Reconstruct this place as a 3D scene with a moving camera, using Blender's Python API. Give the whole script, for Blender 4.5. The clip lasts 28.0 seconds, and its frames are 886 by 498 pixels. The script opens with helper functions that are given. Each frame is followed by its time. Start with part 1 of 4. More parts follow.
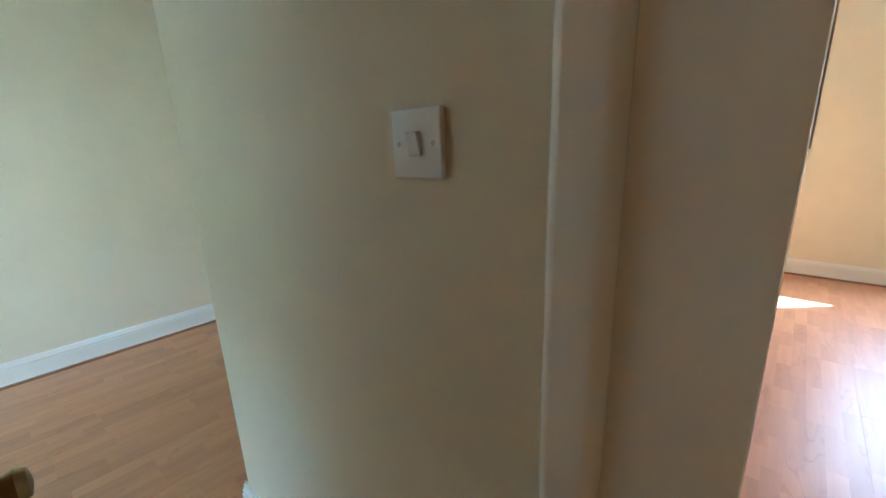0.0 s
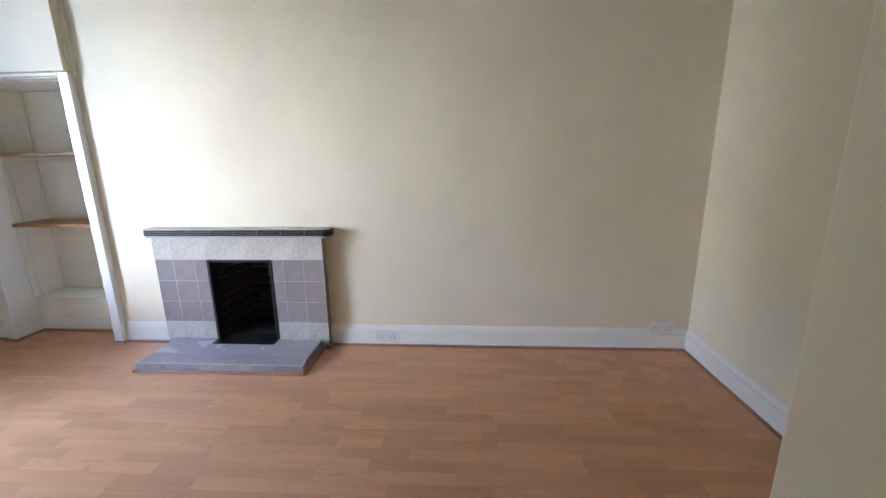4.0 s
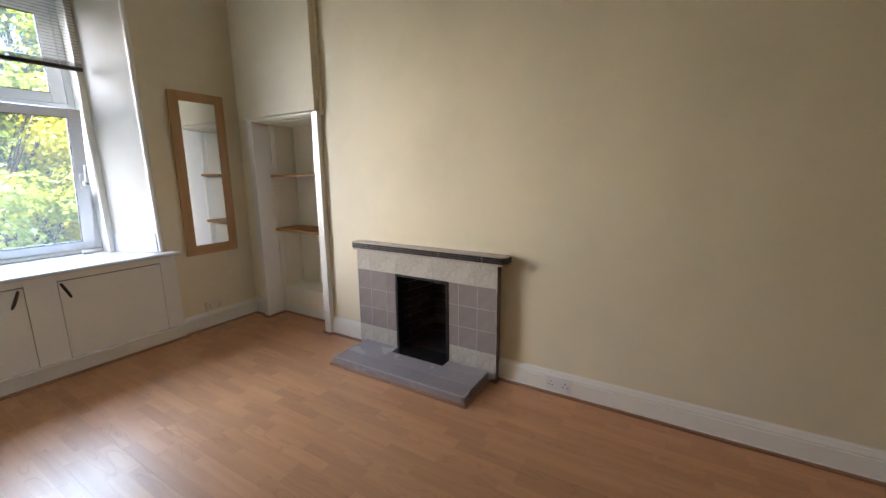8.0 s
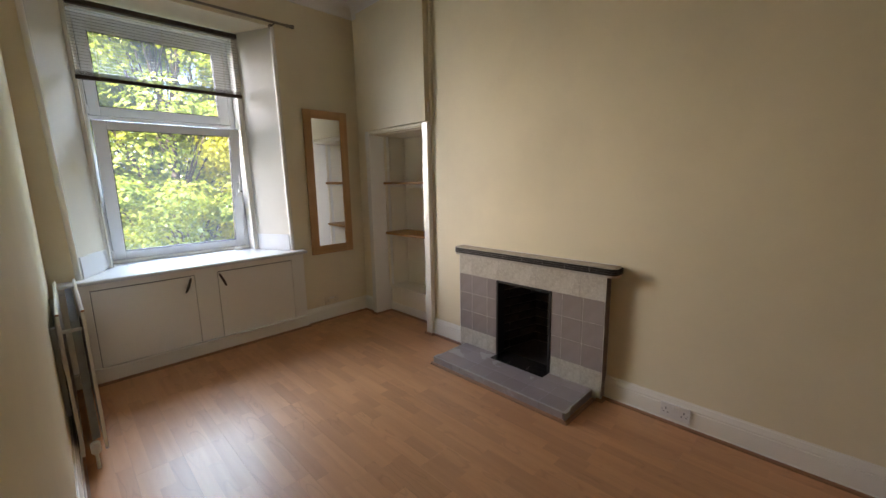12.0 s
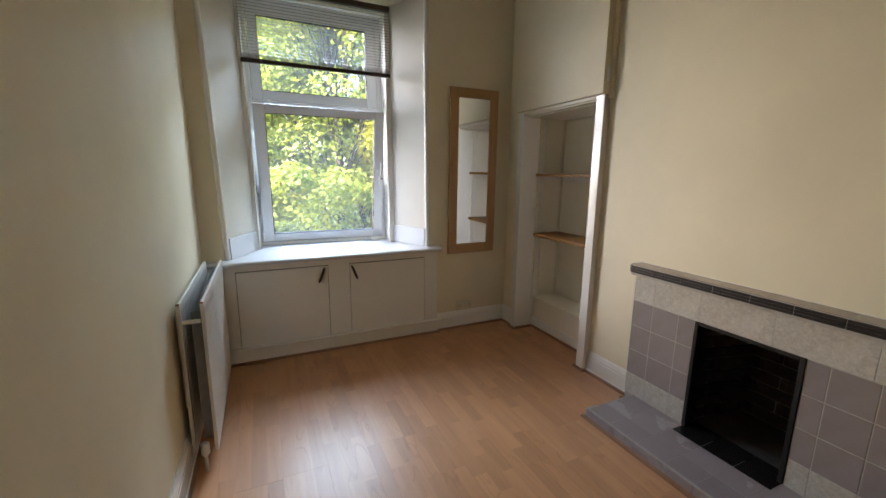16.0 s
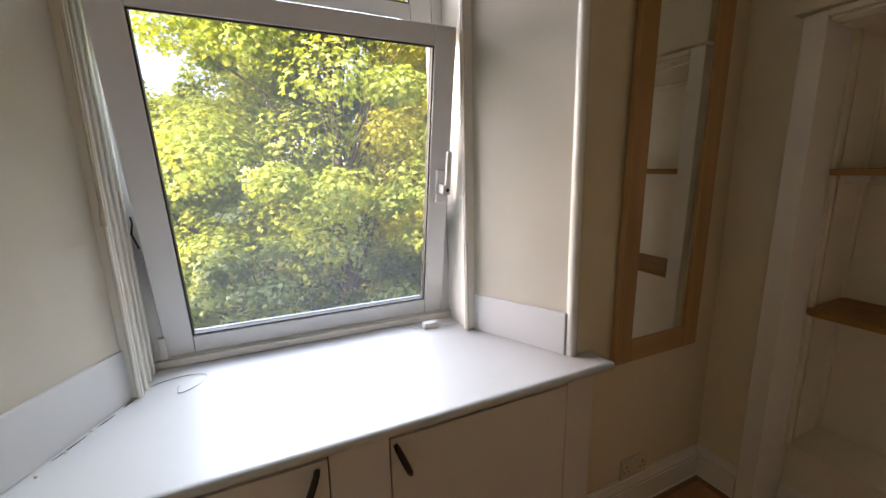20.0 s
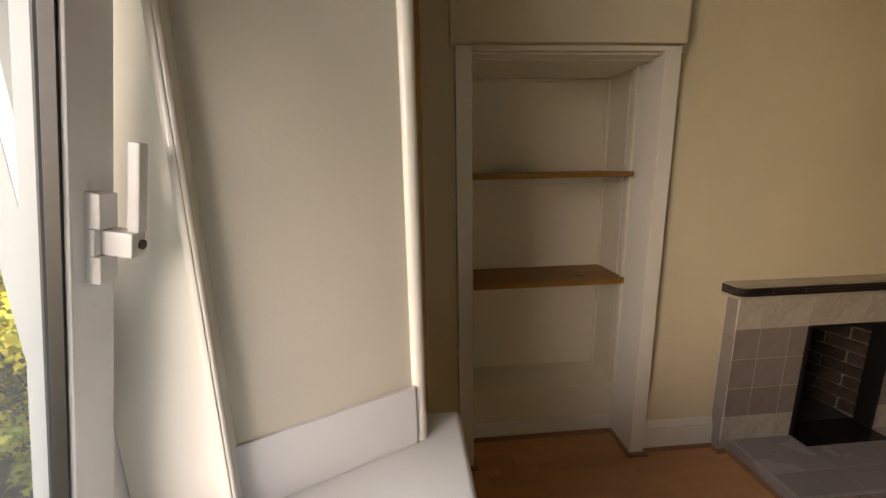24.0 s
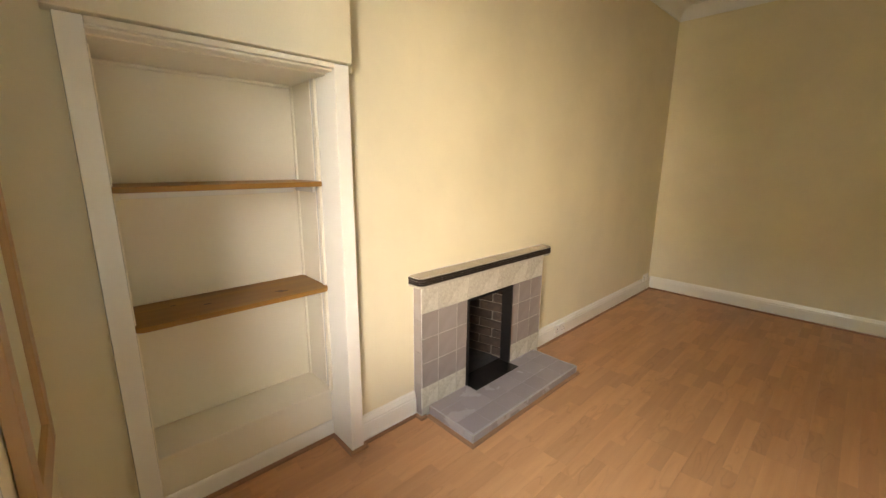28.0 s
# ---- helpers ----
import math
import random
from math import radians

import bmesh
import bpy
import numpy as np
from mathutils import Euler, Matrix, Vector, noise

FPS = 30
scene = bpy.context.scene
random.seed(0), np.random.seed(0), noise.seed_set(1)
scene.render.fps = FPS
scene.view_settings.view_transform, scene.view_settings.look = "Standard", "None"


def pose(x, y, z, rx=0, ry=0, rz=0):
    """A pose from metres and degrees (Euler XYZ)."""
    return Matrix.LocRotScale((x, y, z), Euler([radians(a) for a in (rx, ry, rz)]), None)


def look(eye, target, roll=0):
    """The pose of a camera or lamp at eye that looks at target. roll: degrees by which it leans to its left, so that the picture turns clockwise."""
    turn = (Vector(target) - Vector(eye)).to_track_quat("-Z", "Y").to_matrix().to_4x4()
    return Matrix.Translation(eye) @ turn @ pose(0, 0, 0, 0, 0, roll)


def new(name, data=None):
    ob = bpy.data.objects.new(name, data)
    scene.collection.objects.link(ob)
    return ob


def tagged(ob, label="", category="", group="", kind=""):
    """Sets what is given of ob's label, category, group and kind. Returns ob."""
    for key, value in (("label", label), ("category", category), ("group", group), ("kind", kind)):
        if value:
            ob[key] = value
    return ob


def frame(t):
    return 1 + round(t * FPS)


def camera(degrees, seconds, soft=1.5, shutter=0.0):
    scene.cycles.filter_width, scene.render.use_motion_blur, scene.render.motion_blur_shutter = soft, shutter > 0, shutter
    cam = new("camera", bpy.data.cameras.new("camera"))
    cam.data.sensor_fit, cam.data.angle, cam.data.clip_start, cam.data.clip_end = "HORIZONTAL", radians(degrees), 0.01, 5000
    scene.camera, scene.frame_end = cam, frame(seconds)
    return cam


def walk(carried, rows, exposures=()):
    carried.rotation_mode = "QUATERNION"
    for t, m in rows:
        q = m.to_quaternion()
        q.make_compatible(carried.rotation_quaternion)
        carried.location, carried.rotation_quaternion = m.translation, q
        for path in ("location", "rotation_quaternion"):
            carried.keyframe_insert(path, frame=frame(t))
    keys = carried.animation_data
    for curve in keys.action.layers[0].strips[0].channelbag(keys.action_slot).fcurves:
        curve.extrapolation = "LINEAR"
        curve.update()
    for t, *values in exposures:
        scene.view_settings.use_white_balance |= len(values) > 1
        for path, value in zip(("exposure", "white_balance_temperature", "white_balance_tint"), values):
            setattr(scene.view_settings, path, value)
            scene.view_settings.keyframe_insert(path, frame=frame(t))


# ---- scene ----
cam = camera(96.8, 28.0)
PATH = [
    (0, (-3.372, 1.412, 1.313), (-2.068, -0.015, 0.8), -2.1),
    (0.5, (-3.257, 1.429, 1.313), (-1.765, 0.203, 0.792), -2.6),
    (1, (-3.169, 1.432, 1.319), (-1.505, 0.452, 0.797), -2.7),
    (1.5, (-3.09, 1.421, 1.378), (-1.324, 0.67, 0.836), -1.9),
    (2, (-2.973, 1.395, 1.386), (-1.113, 0.899, 0.844), -1.7),
    (2.5, (-2.87, 1.385, 1.372), (-0.968, 1.093, 0.828), -1.1),
    (3, (-2.772, 1.412, 1.342), (-0.849, 1.267, 0.81), -0.5),
    (3.5, (-2.641, 1.449, 1.282), (-0.703, 1.442, 0.801), -0.6),
    (5.5, (-2.352, 1.529, 1.319), (-0.477, 1.992, 0.859), -0.4),
    (6, (-2.331, 1.538, 1.336), (-0.486, 2.125, 0.896), -0.1),
    (6.5, (-2.313, 1.529, 1.339), (-0.507, 2.239, 0.918), -0.1),
    (7, (-2.299, 1.518, 1.356), (-0.538, 2.336, 0.945), -0.2),
    (7.5, (-2.285, 1.509, 1.352), (-0.568, 2.424, 0.959), -0.4),
    (8, (-2.272, 1.5, 1.351), (-0.599, 2.5, 0.973), -0.5),
    (8.5, (-2.278, 1.504, 1.359), (-0.642, 2.566, 0.987), -0.6),
    (9, (-2.291, 1.506, 1.356), (-0.687, 2.62, 0.998), -0.5),
    (9.5, (-2.296, 1.508, 1.353), (-0.718, 2.663, 1.009), -0.4),
    (10, (-2.302, 1.51, 1.356), (-0.758, 2.711, 1.02), -0.5),
    (10.5, (-2.298, 1.509, 1.369), (-0.79, 2.754, 1.026), -0.6),
    (11, (-2.293, 1.512, 1.364), (-0.829, 2.808, 1.02), -0.7),
    (11.5, (-2.293, 1.515, 1.362), (-0.873, 2.858, 1.014), -0.9),
    (12, (-2.299, 1.516, 1.352), (-0.924, 2.907, 1.012), -1.1),
    (12.5, (-2.308, 1.514, 1.362), (-0.97, 2.941, 1.02), -1.2),
    (14.5, (-2.254, 1.545, 1.354), (-1.118, 3.122, 0.95), -0.2),
    (15, (-2.201, 1.663, 1.353), (-1.16, 3.303, 0.939), -0.1),
    (15.5, (-2.081, 1.852, 1.357), (-1.148, 3.56, 0.967), 0.3),
    (16, (-1.992, 2.062, 1.338), (-1.177, 3.834, 0.965), 0.6),
    (16.5, (-1.892, 2.326, 1.362), (-1.158, 4.129, 0.976), 0.9),
    (17, (-1.874, 2.57, 1.339), (-1.152, 4.377, 0.944), 0.8),
    (17.5, (-1.858, 2.846, 1.355), (-1.169, 4.664, 0.949), 0.2),
    (18, (-1.762, 3.099, 1.338), (-1.118, 4.93, 0.923), -0.6),
    (18.5, (-1.712, 3.367, 1.355), (-1.058, 5.19, 0.919), -1.2),
    (19, (-1.728, 3.638, 1.363), (-1.043, 5.451, 0.938), -1.3),
    (19.5, (-1.739, 3.859, 1.35), (-1.009, 5.657, 0.933), -1.1),
    (20, (-1.674, 4.092, 1.358), (-0.855, 5.86, 0.975), -0.9),
    (20.5, (-1.662, 4.293, 1.362), (-0.697, 5.985, 0.978), -0.6),
    (22.5, (-1.556, 4.962, 1.395), (0.085, 5.982, 0.937), 0.9),
    (23, (-1.622, 5.038, 1.394), (0.199, 5.698, 0.953), 0.8),
    (23.5, (-1.625, 5.042, 1.385), (0.3, 5.281, 0.964), -0.2),
    (24, (-1.615, 5.038, 1.39), (0.32, 4.876, 0.977), -1.2),
    (24.5, (-1.605, 5.006, 1.405), (0.269, 4.509, 0.979), -2.1),
    (25, (-1.592, 4.974, 1.414), (0.198, 4.234, 0.977), -2.8),
    (25.5, (-1.591, 4.949, 1.418), (0.112, 4.03, 0.977), -3.1),
    (26, (-1.596, 4.924, 1.421), (0.025, 3.866, 0.98), -2.6),
    (26.5, (-1.6, 4.903, 1.432), (-0.05, 3.745, 0.991), -1.8),
    (27, (-1.605, 4.888, 1.429), (-0.108, 3.658, 0.997), -0.9),
    (27.5, (-1.607, 4.881, 1.429), (-0.153, 3.597, 1.003), -0.1),
    (28, (-1.602, 4.874, 1.429), (-0.19, 3.544, 1.009), 0.4),
]
EXPOSURE = [(0.0, 4.25, 4450, 1), (1.0, 4.85, 4800, 20), (2.0, 4.45, 4950, 28), (3.0, 4.0, 4950, 26), (5.5, 3.6, 5350, 22), (8.0, 2.95, 6150, 24), (10.0, 2.65, 6600, 26), (12.0, 2.45, 6750, 25),
            (14.5, 2.45, 6600, 22), (17.0, 2.37, 6550, 28), (19.0, 2.25, 7700, 36), (20.0, 1.82, 7700, 31), (22.5, 1.15, 7900, 23), (23.5, 1.2, 8600, 24), (24.0, 1.5, 9200, 30), (25.0, 2.25, 9900, 37), (26.3, 2.8, 9500, 36), (27.1, 3.0, 8800, 27), (28.0, 3.4, 8200, 23)]
walk(cam, [(t, look(eye, target, roll)) for t, eye, target, roll in PATH], EXPOSURE)

# ---- daylight ----
SUN_EL, SUN_AZ = radians(38), radians(228)          # south-west, clockwise from +y
world = bpy.data.worlds.new("daylight")
scene.world = world
world.use_nodes = True
wn = world.node_tree
wn.nodes.clear()
sky = wn.nodes.new("ShaderNodeTexSky")
sky.sky_type, sky.sun_disc = "NISHITA", False
sky.sun_elevation, sky.sun_rotation = SUN_EL, SUN_AZ
bg = wn.nodes.new("ShaderNodeBackground")
bg.inputs[1].default_value = 0.15
wout = wn.nodes.new("ShaderNodeOutputWorld")
wn.links.new(sky.outputs[0], bg.inputs[0])
wn.links.new(bg.outputs[0], wout.inputs[0])

sun_dir = Vector((math.sin(SUN_AZ) * math.cos(SUN_EL), math.cos(SUN_AZ) * math.cos(SUN_EL), math.sin(SUN_EL)))
sun = new("sun", bpy.data.lights.new("sun", "SUN"))
sun.data.energy, sun.data.angle, sun.data.color = 5.0, radians(0.5), (1.0, 0.95, 0.85)
sun.matrix_world = look(sun_dir * 60, (0, 0, 0))


def sky_lamp(name, eye, target, w, h, watts, colour):
    lamp = new(name, bpy.data.lights.new(name, "AREA"))
    lamp.data.shape, lamp.data.size, lamp.data.size_y = "RECTANGLE", w, h
    lamp.data.energy, lamp.data.color = watts, colour
    lamp.matrix_world = look(eye, target)
    return lamp


# area lamps added out of view, filling in for the bright sky and sunlit garden to the north-west, the open sky above,
# and the sky at the hall's window
sky_lamp("garden_sky_light", (-5.2, 12.2, 2.2), (-1.4, 5.3, 1.3), 3.5, 4.2, 220, (0.96, 0.92, 0.75))
sky_lamp("west_sky_light", (-7.0, 9.0, 3.2), (-1.4, 5.3, 1.3), 4.2, 4.0, 180, (0.86, 0.93, 1.0))
sky_lamp("sky_light", (-0.6, 9.6, 5.4), (-1.45, 5.3, 1.6), 8.0, 3.2, 420, (0.58, 0.81, 1.0))
sky_lamp("hall_sky_light", (-4.3, -3.75, 1.75), (-3.8, 1.8, 1.1), 0.9, 1.3, 3.0, (1.0, 0.95, 0.88))

# ---- materials ----


def material(name):
    m = bpy.data.materials.new(name)
    m.use_nodes = True
    t = m.node_tree
    t.nodes.clear()
    out = t.nodes.new("ShaderNodeOutputMaterial")
    b = t.nodes.new("ShaderNodeBsdfPrincipled")
    t.links.new(b.outputs[0], out.inputs[0])
    return m, t, b, out


def N(t, kind, **kw):
    n = t.nodes.new(kind)
    for k, v in kw.items():
        if k.startswith("i_"):
            n.inputs[int(k[2:])].default_value = v
    return n


def coords(t, scale=(1, 1, 1)):
    tc = t.nodes.new("ShaderNodeTexCoord")
    mp = t.nodes.new("ShaderNodeMapping")
    mp.inputs["Scale"].default_value = scale
    t.links.new(tc.outputs["Object"], mp.inputs[0])
    return mp.outputs[0]


def noise_tex(t, vec, scale, detail=4.0, rough=0.55):
    n = t.nodes.new("ShaderNodeTexNoise")
    n.inputs["Scale"].default_value, n.inputs["Detail"].default_value = scale, detail
    n.inputs["Roughness"].default_value = rough
    t.links.new(vec, n.inputs["Vector"])
    return n.outputs[0]


def ramp(t, fac, stops):
    r = t.nodes.new("ShaderNodeValToRGB")
    e = r.color_ramp.elements
    while len(e) < len(stops):
        e.new(0.5)
    for el, (p, c) in zip(e, stops):
        el.position, el.color = p, (*c, 1)
    t.links.new(fac, r.inputs[0])
    return r.outputs[0]


def mix(t, fac, a, b, mode="MIX"):
    n = t.nodes.new("ShaderNodeMix")
    n.data_type, n.blend_type = "RGBA", mode
    for val, sock in ((fac, n.inputs[0]), (a, n.inputs[6]), (b, n.inputs[7])):
        if isinstance(val, bpy.types.NodeSocket):
            t.links.new(val, sock)
        elif isinstance(val, (int, float)):
            sock.default_value = val
        else:
            sock.default_value = (*val, 1)
    return n.outputs[2]


def bump(t, b, height, strength, dist=0.01):
    n = t.nodes.new("ShaderNodeBump")
    n.inputs["Strength"].default_value, n.inputs["Distance"].default_value = strength, dist
    t.links.new(height, n.inputs["Height"])
    t.links.new(n.outputs[0], b.inputs["Normal"])


def painted(name, colour, rough, stain=0.05, grain=180.0, strength=0.12, coat=0.0, big=1.3):
    """Brushed or rolled paint: faint blotches, fine roller texture."""
    m, t, b, _ = material(name)
    v = coords(t)
    large = noise_tex(t, v, big, 5.0, 0.6)
    dark = tuple(c * (1 - 2.2 * stain) for c in colour)
    light = tuple(min(1, c * (1 + 0.6 * stain)) for c in colour)
    col = ramp(t, large, [(0.3, dark), (0.62, light)])
    speck = ramp(t, noise_tex(t, v, 14, 6.0, 0.7), [(0.18, (0.9, 0.89, 0.87)), (0.30, (1, 1, 1))])
    t.links.new(mix(t, min(1.0, stain * 6), col, speck, "MULTIPLY"), b.inputs["Base Color"])
    b.inputs["Roughness"].default_value = rough
    b.inputs["Coat Weight"].default_value = coat
    b.inputs["Coat Roughness"].default_value = 0.12
    bump(t, b, noise_tex(t, v, grain, 3.0), strength, 0.003)
    return m


def wooden(name, dark, light, axis, rough=0.4, ring=7.0, island=0.0, coat=0.0, band=0.22, spread=0.22, figure=0.0):
    """Wood with long grain along one axis (0, 1, 2)."""
    m, t, b, _ = material(name)
    sc = [26.0, 26.0, 26.0]
    sc[axis] = 1.6
    tc = t.nodes.new("ShaderNodeTexCoord")
    shift = t.nodes.new("ShaderNodeVectorMath")
    shift.operation = "ADD"
    geo = t.nodes.new("ShaderNodeNewGeometry")
    info = t.nodes.new("ShaderNodeObjectInfo")
    tot = N(t, "ShaderNodeMath")
    t.links.new(geo.outputs["Random Per Island"], tot.inputs[0])
    t.links.new(info.outputs["Random"], tot.inputs[1])
    big = N(t, "ShaderNodeMath", i_1=37.0)
    big.operation = "MULTIPLY"
    t.links.new(tot.outputs[0], big.inputs[0])
    t.links.new(tc.outputs["Object"], shift.inputs[0])
    t.links.new(big.outputs[0], shift.inputs[1])
    mp = t.nodes.new("ShaderNodeMapping")
    mp.inputs["Scale"].default_value = sc
    t.links.new(shift.outputs[0], mp.inputs[0])
    g1 = noise_tex(t, mp.outputs[0], 1.0, 7.0, 0.62)
    g2 = noise_tex(t, mp.outputs[0], 0.22, 2.0, 0.5)
    bands = N(t, "ShaderNodeMath", i_1=ring)
    bands.operation = "MULTIPLY"
    t.links.new(g2, bands.inputs[0])
    wave = N(t, "ShaderNodeMath", i_1=1.0)
    wave.operation = "PINGPONG"
    t.links.new(bands.outputs[0], wave.inputs[0])
    fr = wave
    grain = mix(t, band, g1, fr.outputs[0])
    mid = tuple((a + c) / 2 for a, c in zip(dark, light))
    col = ramp(t, grain, [(0.22, dark), (0.5, mid), (0.78, light)])
    if island:
        frac = N(t, "ShaderNodeMath")
        frac.operation = "FRACT"
        k = N(t, "ShaderNodeMath", i_1=7.31)
        k.operation = "MULTIPLY"
        t.links.new(tot.outputs[0], k.inputs[0])
        t.links.new(k.outputs[0], frac.inputs[0])
        tone = ramp(t, frac.outputs[0], [(0.0, (1 - island,) * 3), (0.55, (1, 1, 1)), (1.0, (1 + island * 0.55, 1 + island * 0.6, 1 + island * 0.65))])
        col = mix(t, 1.0, col, tone, "MULTIPLY")
    if figure:
        # flame figure: nested arcs in patches of some strips
        mf = t.nodes.new("ShaderNodeMapping")
        mf.inputs["Scale"].default_value = [3.4 if k == axis else 15.0 for k in range(3)]
        t.links.new(shift.outputs[0], mf.inputs[0])
        arcs = N(t, "ShaderNodeMath", i_1=11.0)
        arcs.operation = "MULTIPLY"
        t.links.new(noise_tex(t, mf.outputs[0], 1.0, 1.0, 0.4), arcs.inputs[0])
        line = N(t, "ShaderNodeMath", i_1=1.0)
        line.operation = "PINGPONG"
        t.links.new(arcs.outputs[0], line.inputs[0])
        dim = ramp(t, line.outputs[0], [(0.0, (1 - figure, 1 - figure * 1.15, 1 - figure * 1.3)), (0.30, (1, 1, 1)), (1.0, (1, 1, 1))])
        where = N(t, "ShaderNodeMapRange", i_1=0.50, i_2=0.62, i_3=0.0, i_4=1.0)
        t.links.new(noise_tex(t, mf.outputs[0], 0.33, 1.0, 0.4), where.inputs[0])
        col = mix(t, where.outputs[0], col, mix(t, 1.0, col, dim, "MULTIPLY"))
    t.links.new(col, b.inputs["Base Color"])
    b.inputs["Roughness"].default_value = rough
    if spread:
        rr = N(t, "ShaderNodeMapRange", i_3=rough * (1 - spread), i_4=rough * (1 + spread))
        t.links.new(g1, rr.inputs[0])
        t.links.new(rr.outputs[0], b.inputs["Roughness"])
    b.inputs["Coat Weight"].default_value = coat
    b.inputs["Coat Roughness"].default_value = 0.18
    bump(t, b, g1, 0.05, 0.002)
    return m


def glazed(name, a, c, rough, scale=9.0, vary=0.08, grain=0.02):
    """Glazed ceramic or stone: mottled colour, each piece a little apart from its neighbour."""
    m, t, b, _ = material(name)
    v = coords(t)
    n = noise_tex(t, v, scale, 6.0, 0.65)
    col = ramp(t, n, [(0.33, a), (0.66, c)])
    info = t.nodes.new("ShaderNodeObjectInfo")
    tone = ramp(t, info.outputs["Random"], [(0, (1 - vary,) * 3), (1, (1 + vary,) * 3)])
    t.links.new(mix(t, 1.0, col, tone, "MULTIPLY"), b.inputs["Base Color"])
    rr = N(t, "ShaderNodeMapRange", i_3=rough * 0.7, i_4=rough * 1.5)
    t.links.new(noise_tex(t, v, 5.0, 4.0), rr.inputs[0])
    t.links.new(rr.outputs[0], b.inputs["Roughness"])
    bump(t, b, noise_tex(t, v, 40, 3.0), grain, 0.004)
    return m


def plain(name, colour, rough, metal=0.0, vary=0.12, scale=30.0):
    m, t, b, _ = material(name)
    v = coords(t)
    n = noise_tex(t, v, scale, 4.0)
    t.links.new(ramp(t, n, [(0.3, tuple(c * (1 - vary) for c in colour)), (0.7, tuple(min(1, c * (1 + vary)) for c in colour))]), b.inputs["Base Color"])
    rr = N(t, "ShaderNodeMapRange", i_3=rough * 0.8, i_4=min(1.0, rough * 1.25))
    t.links.new(n, rr.inputs[0])
    t.links.new(rr.outputs[0], b.inputs["Roughness"])
    b.inputs["Metallic"].default_value = metal
    return m


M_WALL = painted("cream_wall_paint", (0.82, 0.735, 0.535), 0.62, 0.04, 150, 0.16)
M_REVEAL = painted("darkened_reveal_paint", (0.66, 0.62, 0.525), 0.6, 0.03, 150, 0.14)
M_CEIL = painted("white_ceiling_paint", (0.86, 0.85, 0.82), 0.8, 0.03)
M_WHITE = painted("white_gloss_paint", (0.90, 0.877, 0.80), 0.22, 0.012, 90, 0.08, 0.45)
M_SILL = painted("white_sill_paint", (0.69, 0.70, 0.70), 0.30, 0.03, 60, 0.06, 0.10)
M_ALCOVE = painted("off_white_shelf_paint", (0.88, 0.815, 0.655), 0.4, 0.015, 90, 0.1)
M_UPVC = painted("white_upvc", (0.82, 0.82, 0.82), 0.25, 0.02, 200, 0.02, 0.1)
# outer frame halves coloured grey-blue to hold down the strong lamplight
M_UPVC_OUT = painted("darkened_upvc", (0.36, 0.40, 0.43), 0.45, 0.05, 60, 0.04)
M_RAD = painted("white_radiator_enamel", (0.80, 0.78, 0.72), 0.3, 0.04, 60, 0.03, 0.2)
M_FLOOR = wooden("beech_laminate", (0.535, 0.250, 0.108), (0.65, 0.325, 0.152), 1, 0.38, 9.0, 0.125, 0.06, 0.12, 0.0, 0.13)
M_TRIM = wooden("brown_floor_bead", (0.25, 0.122, 0.060), (0.37, 0.195, 0.10), 1, 0.4)
M_TRIMX = wooden("brown_floor_bead_across", (0.25, 0.122, 0.060), (0.37, 0.195, 0.10), 0, 0.4)
M_OAK = wooden("pale_oak", (0.40, 0.22, 0.085), (0.55, 0.33, 0.15), 2, 0.42)
M_OAKX = wooden("pale_oak_across", (0.40, 0.22, 0.085), (0.55, 0.33, 0.15), 0, 0.42)
M_PINE = wooden("waxed_pine", (0.245, 0.105, 0.018), (0.42, 0.215, 0.043), 1, 0.48, 9.0)
M_DOOR = wooden("varnished_pine_door", (0.33, 0.140, 0.022), (0.48, 0.225, 0.042), 2, 0.5, 8.0, 0.1, 0.08)
M_KNOT = plain("dark_knot", (0.09, 0.035, 0.012), 0.5)
M_TAUPE = glazed("taupe_tile", (0.285, 0.247, 0.238), (0.332, 0.29, 0.28), 0.2, 5, 0.05)
M_LILAC = glazed("lilac_grey_tile", (0.365, 0.308, 0.302), (0.388, 0.330, 0.324), 0.24, 5, 0.06)
M_LILAC2 = glazed("polished_lilac_tile", (0.332, 0.280, 0.275), (0.358, 0.304, 0.298), 0.10, 5, 0.05)
M_MARBLE = glazed("mottled_cream_tile", (0.47, 0.435, 0.37), (0.63, 0.60, 0.53), 0.24, 75, 0.04, 0.22)
M_BEIGE = glazed("beige_mantel_tile", (0.40, 0.34, 0.28), (0.46, 0.395, 0.33), 0.2, 8, 0.04)
M_GROUT = plain("pale_grout", (0.47, 0.44, 0.39), 0.8)
M_BLACK = glazed("black_tile", (0.012, 0.010, 0.010), (0.022, 0.018, 0.017), 0.18, 20, 0.15)
M_STEEL = plain("black_fire_frame", (0.008, 0.007, 0.007), 0.5, 0.0)
M_BRICK = glazed("sooty_fire_brick", (0.022, 0.015, 0.012), (0.062, 0.040, 0.031), 0.8, 22, 0.35, 0.5)
M_EDGE = glazed("black_brown_edge_tile", (0.018, 0.013, 0.011), (0.03, 0.022, 0.019), 0.42, 20, 0.1)
M_CAULK = plain("white_caulk", (0.80, 0.78, 0.73), 0.55)
M_CRACK = plain("dirt_in_crack", (0.13, 0.10, 0.07), 0.9)
M_GROUT2 = plain("grey_hearth_grout", (0.36, 0.32, 0.325), 0.5)
M_MORTAR = plain("pale_fire_mortar", (0.19, 0.17, 0.15), 0.95, 0.0, 0.35)
M_SOOT = plain("sooty_mortar", (0.05, 0.042, 0.038), 0.95, 0.0, 0.3)
M_BRASS = plain("dull_bronze", (0.055, 0.032, 0.022), 0.4, 0.5)
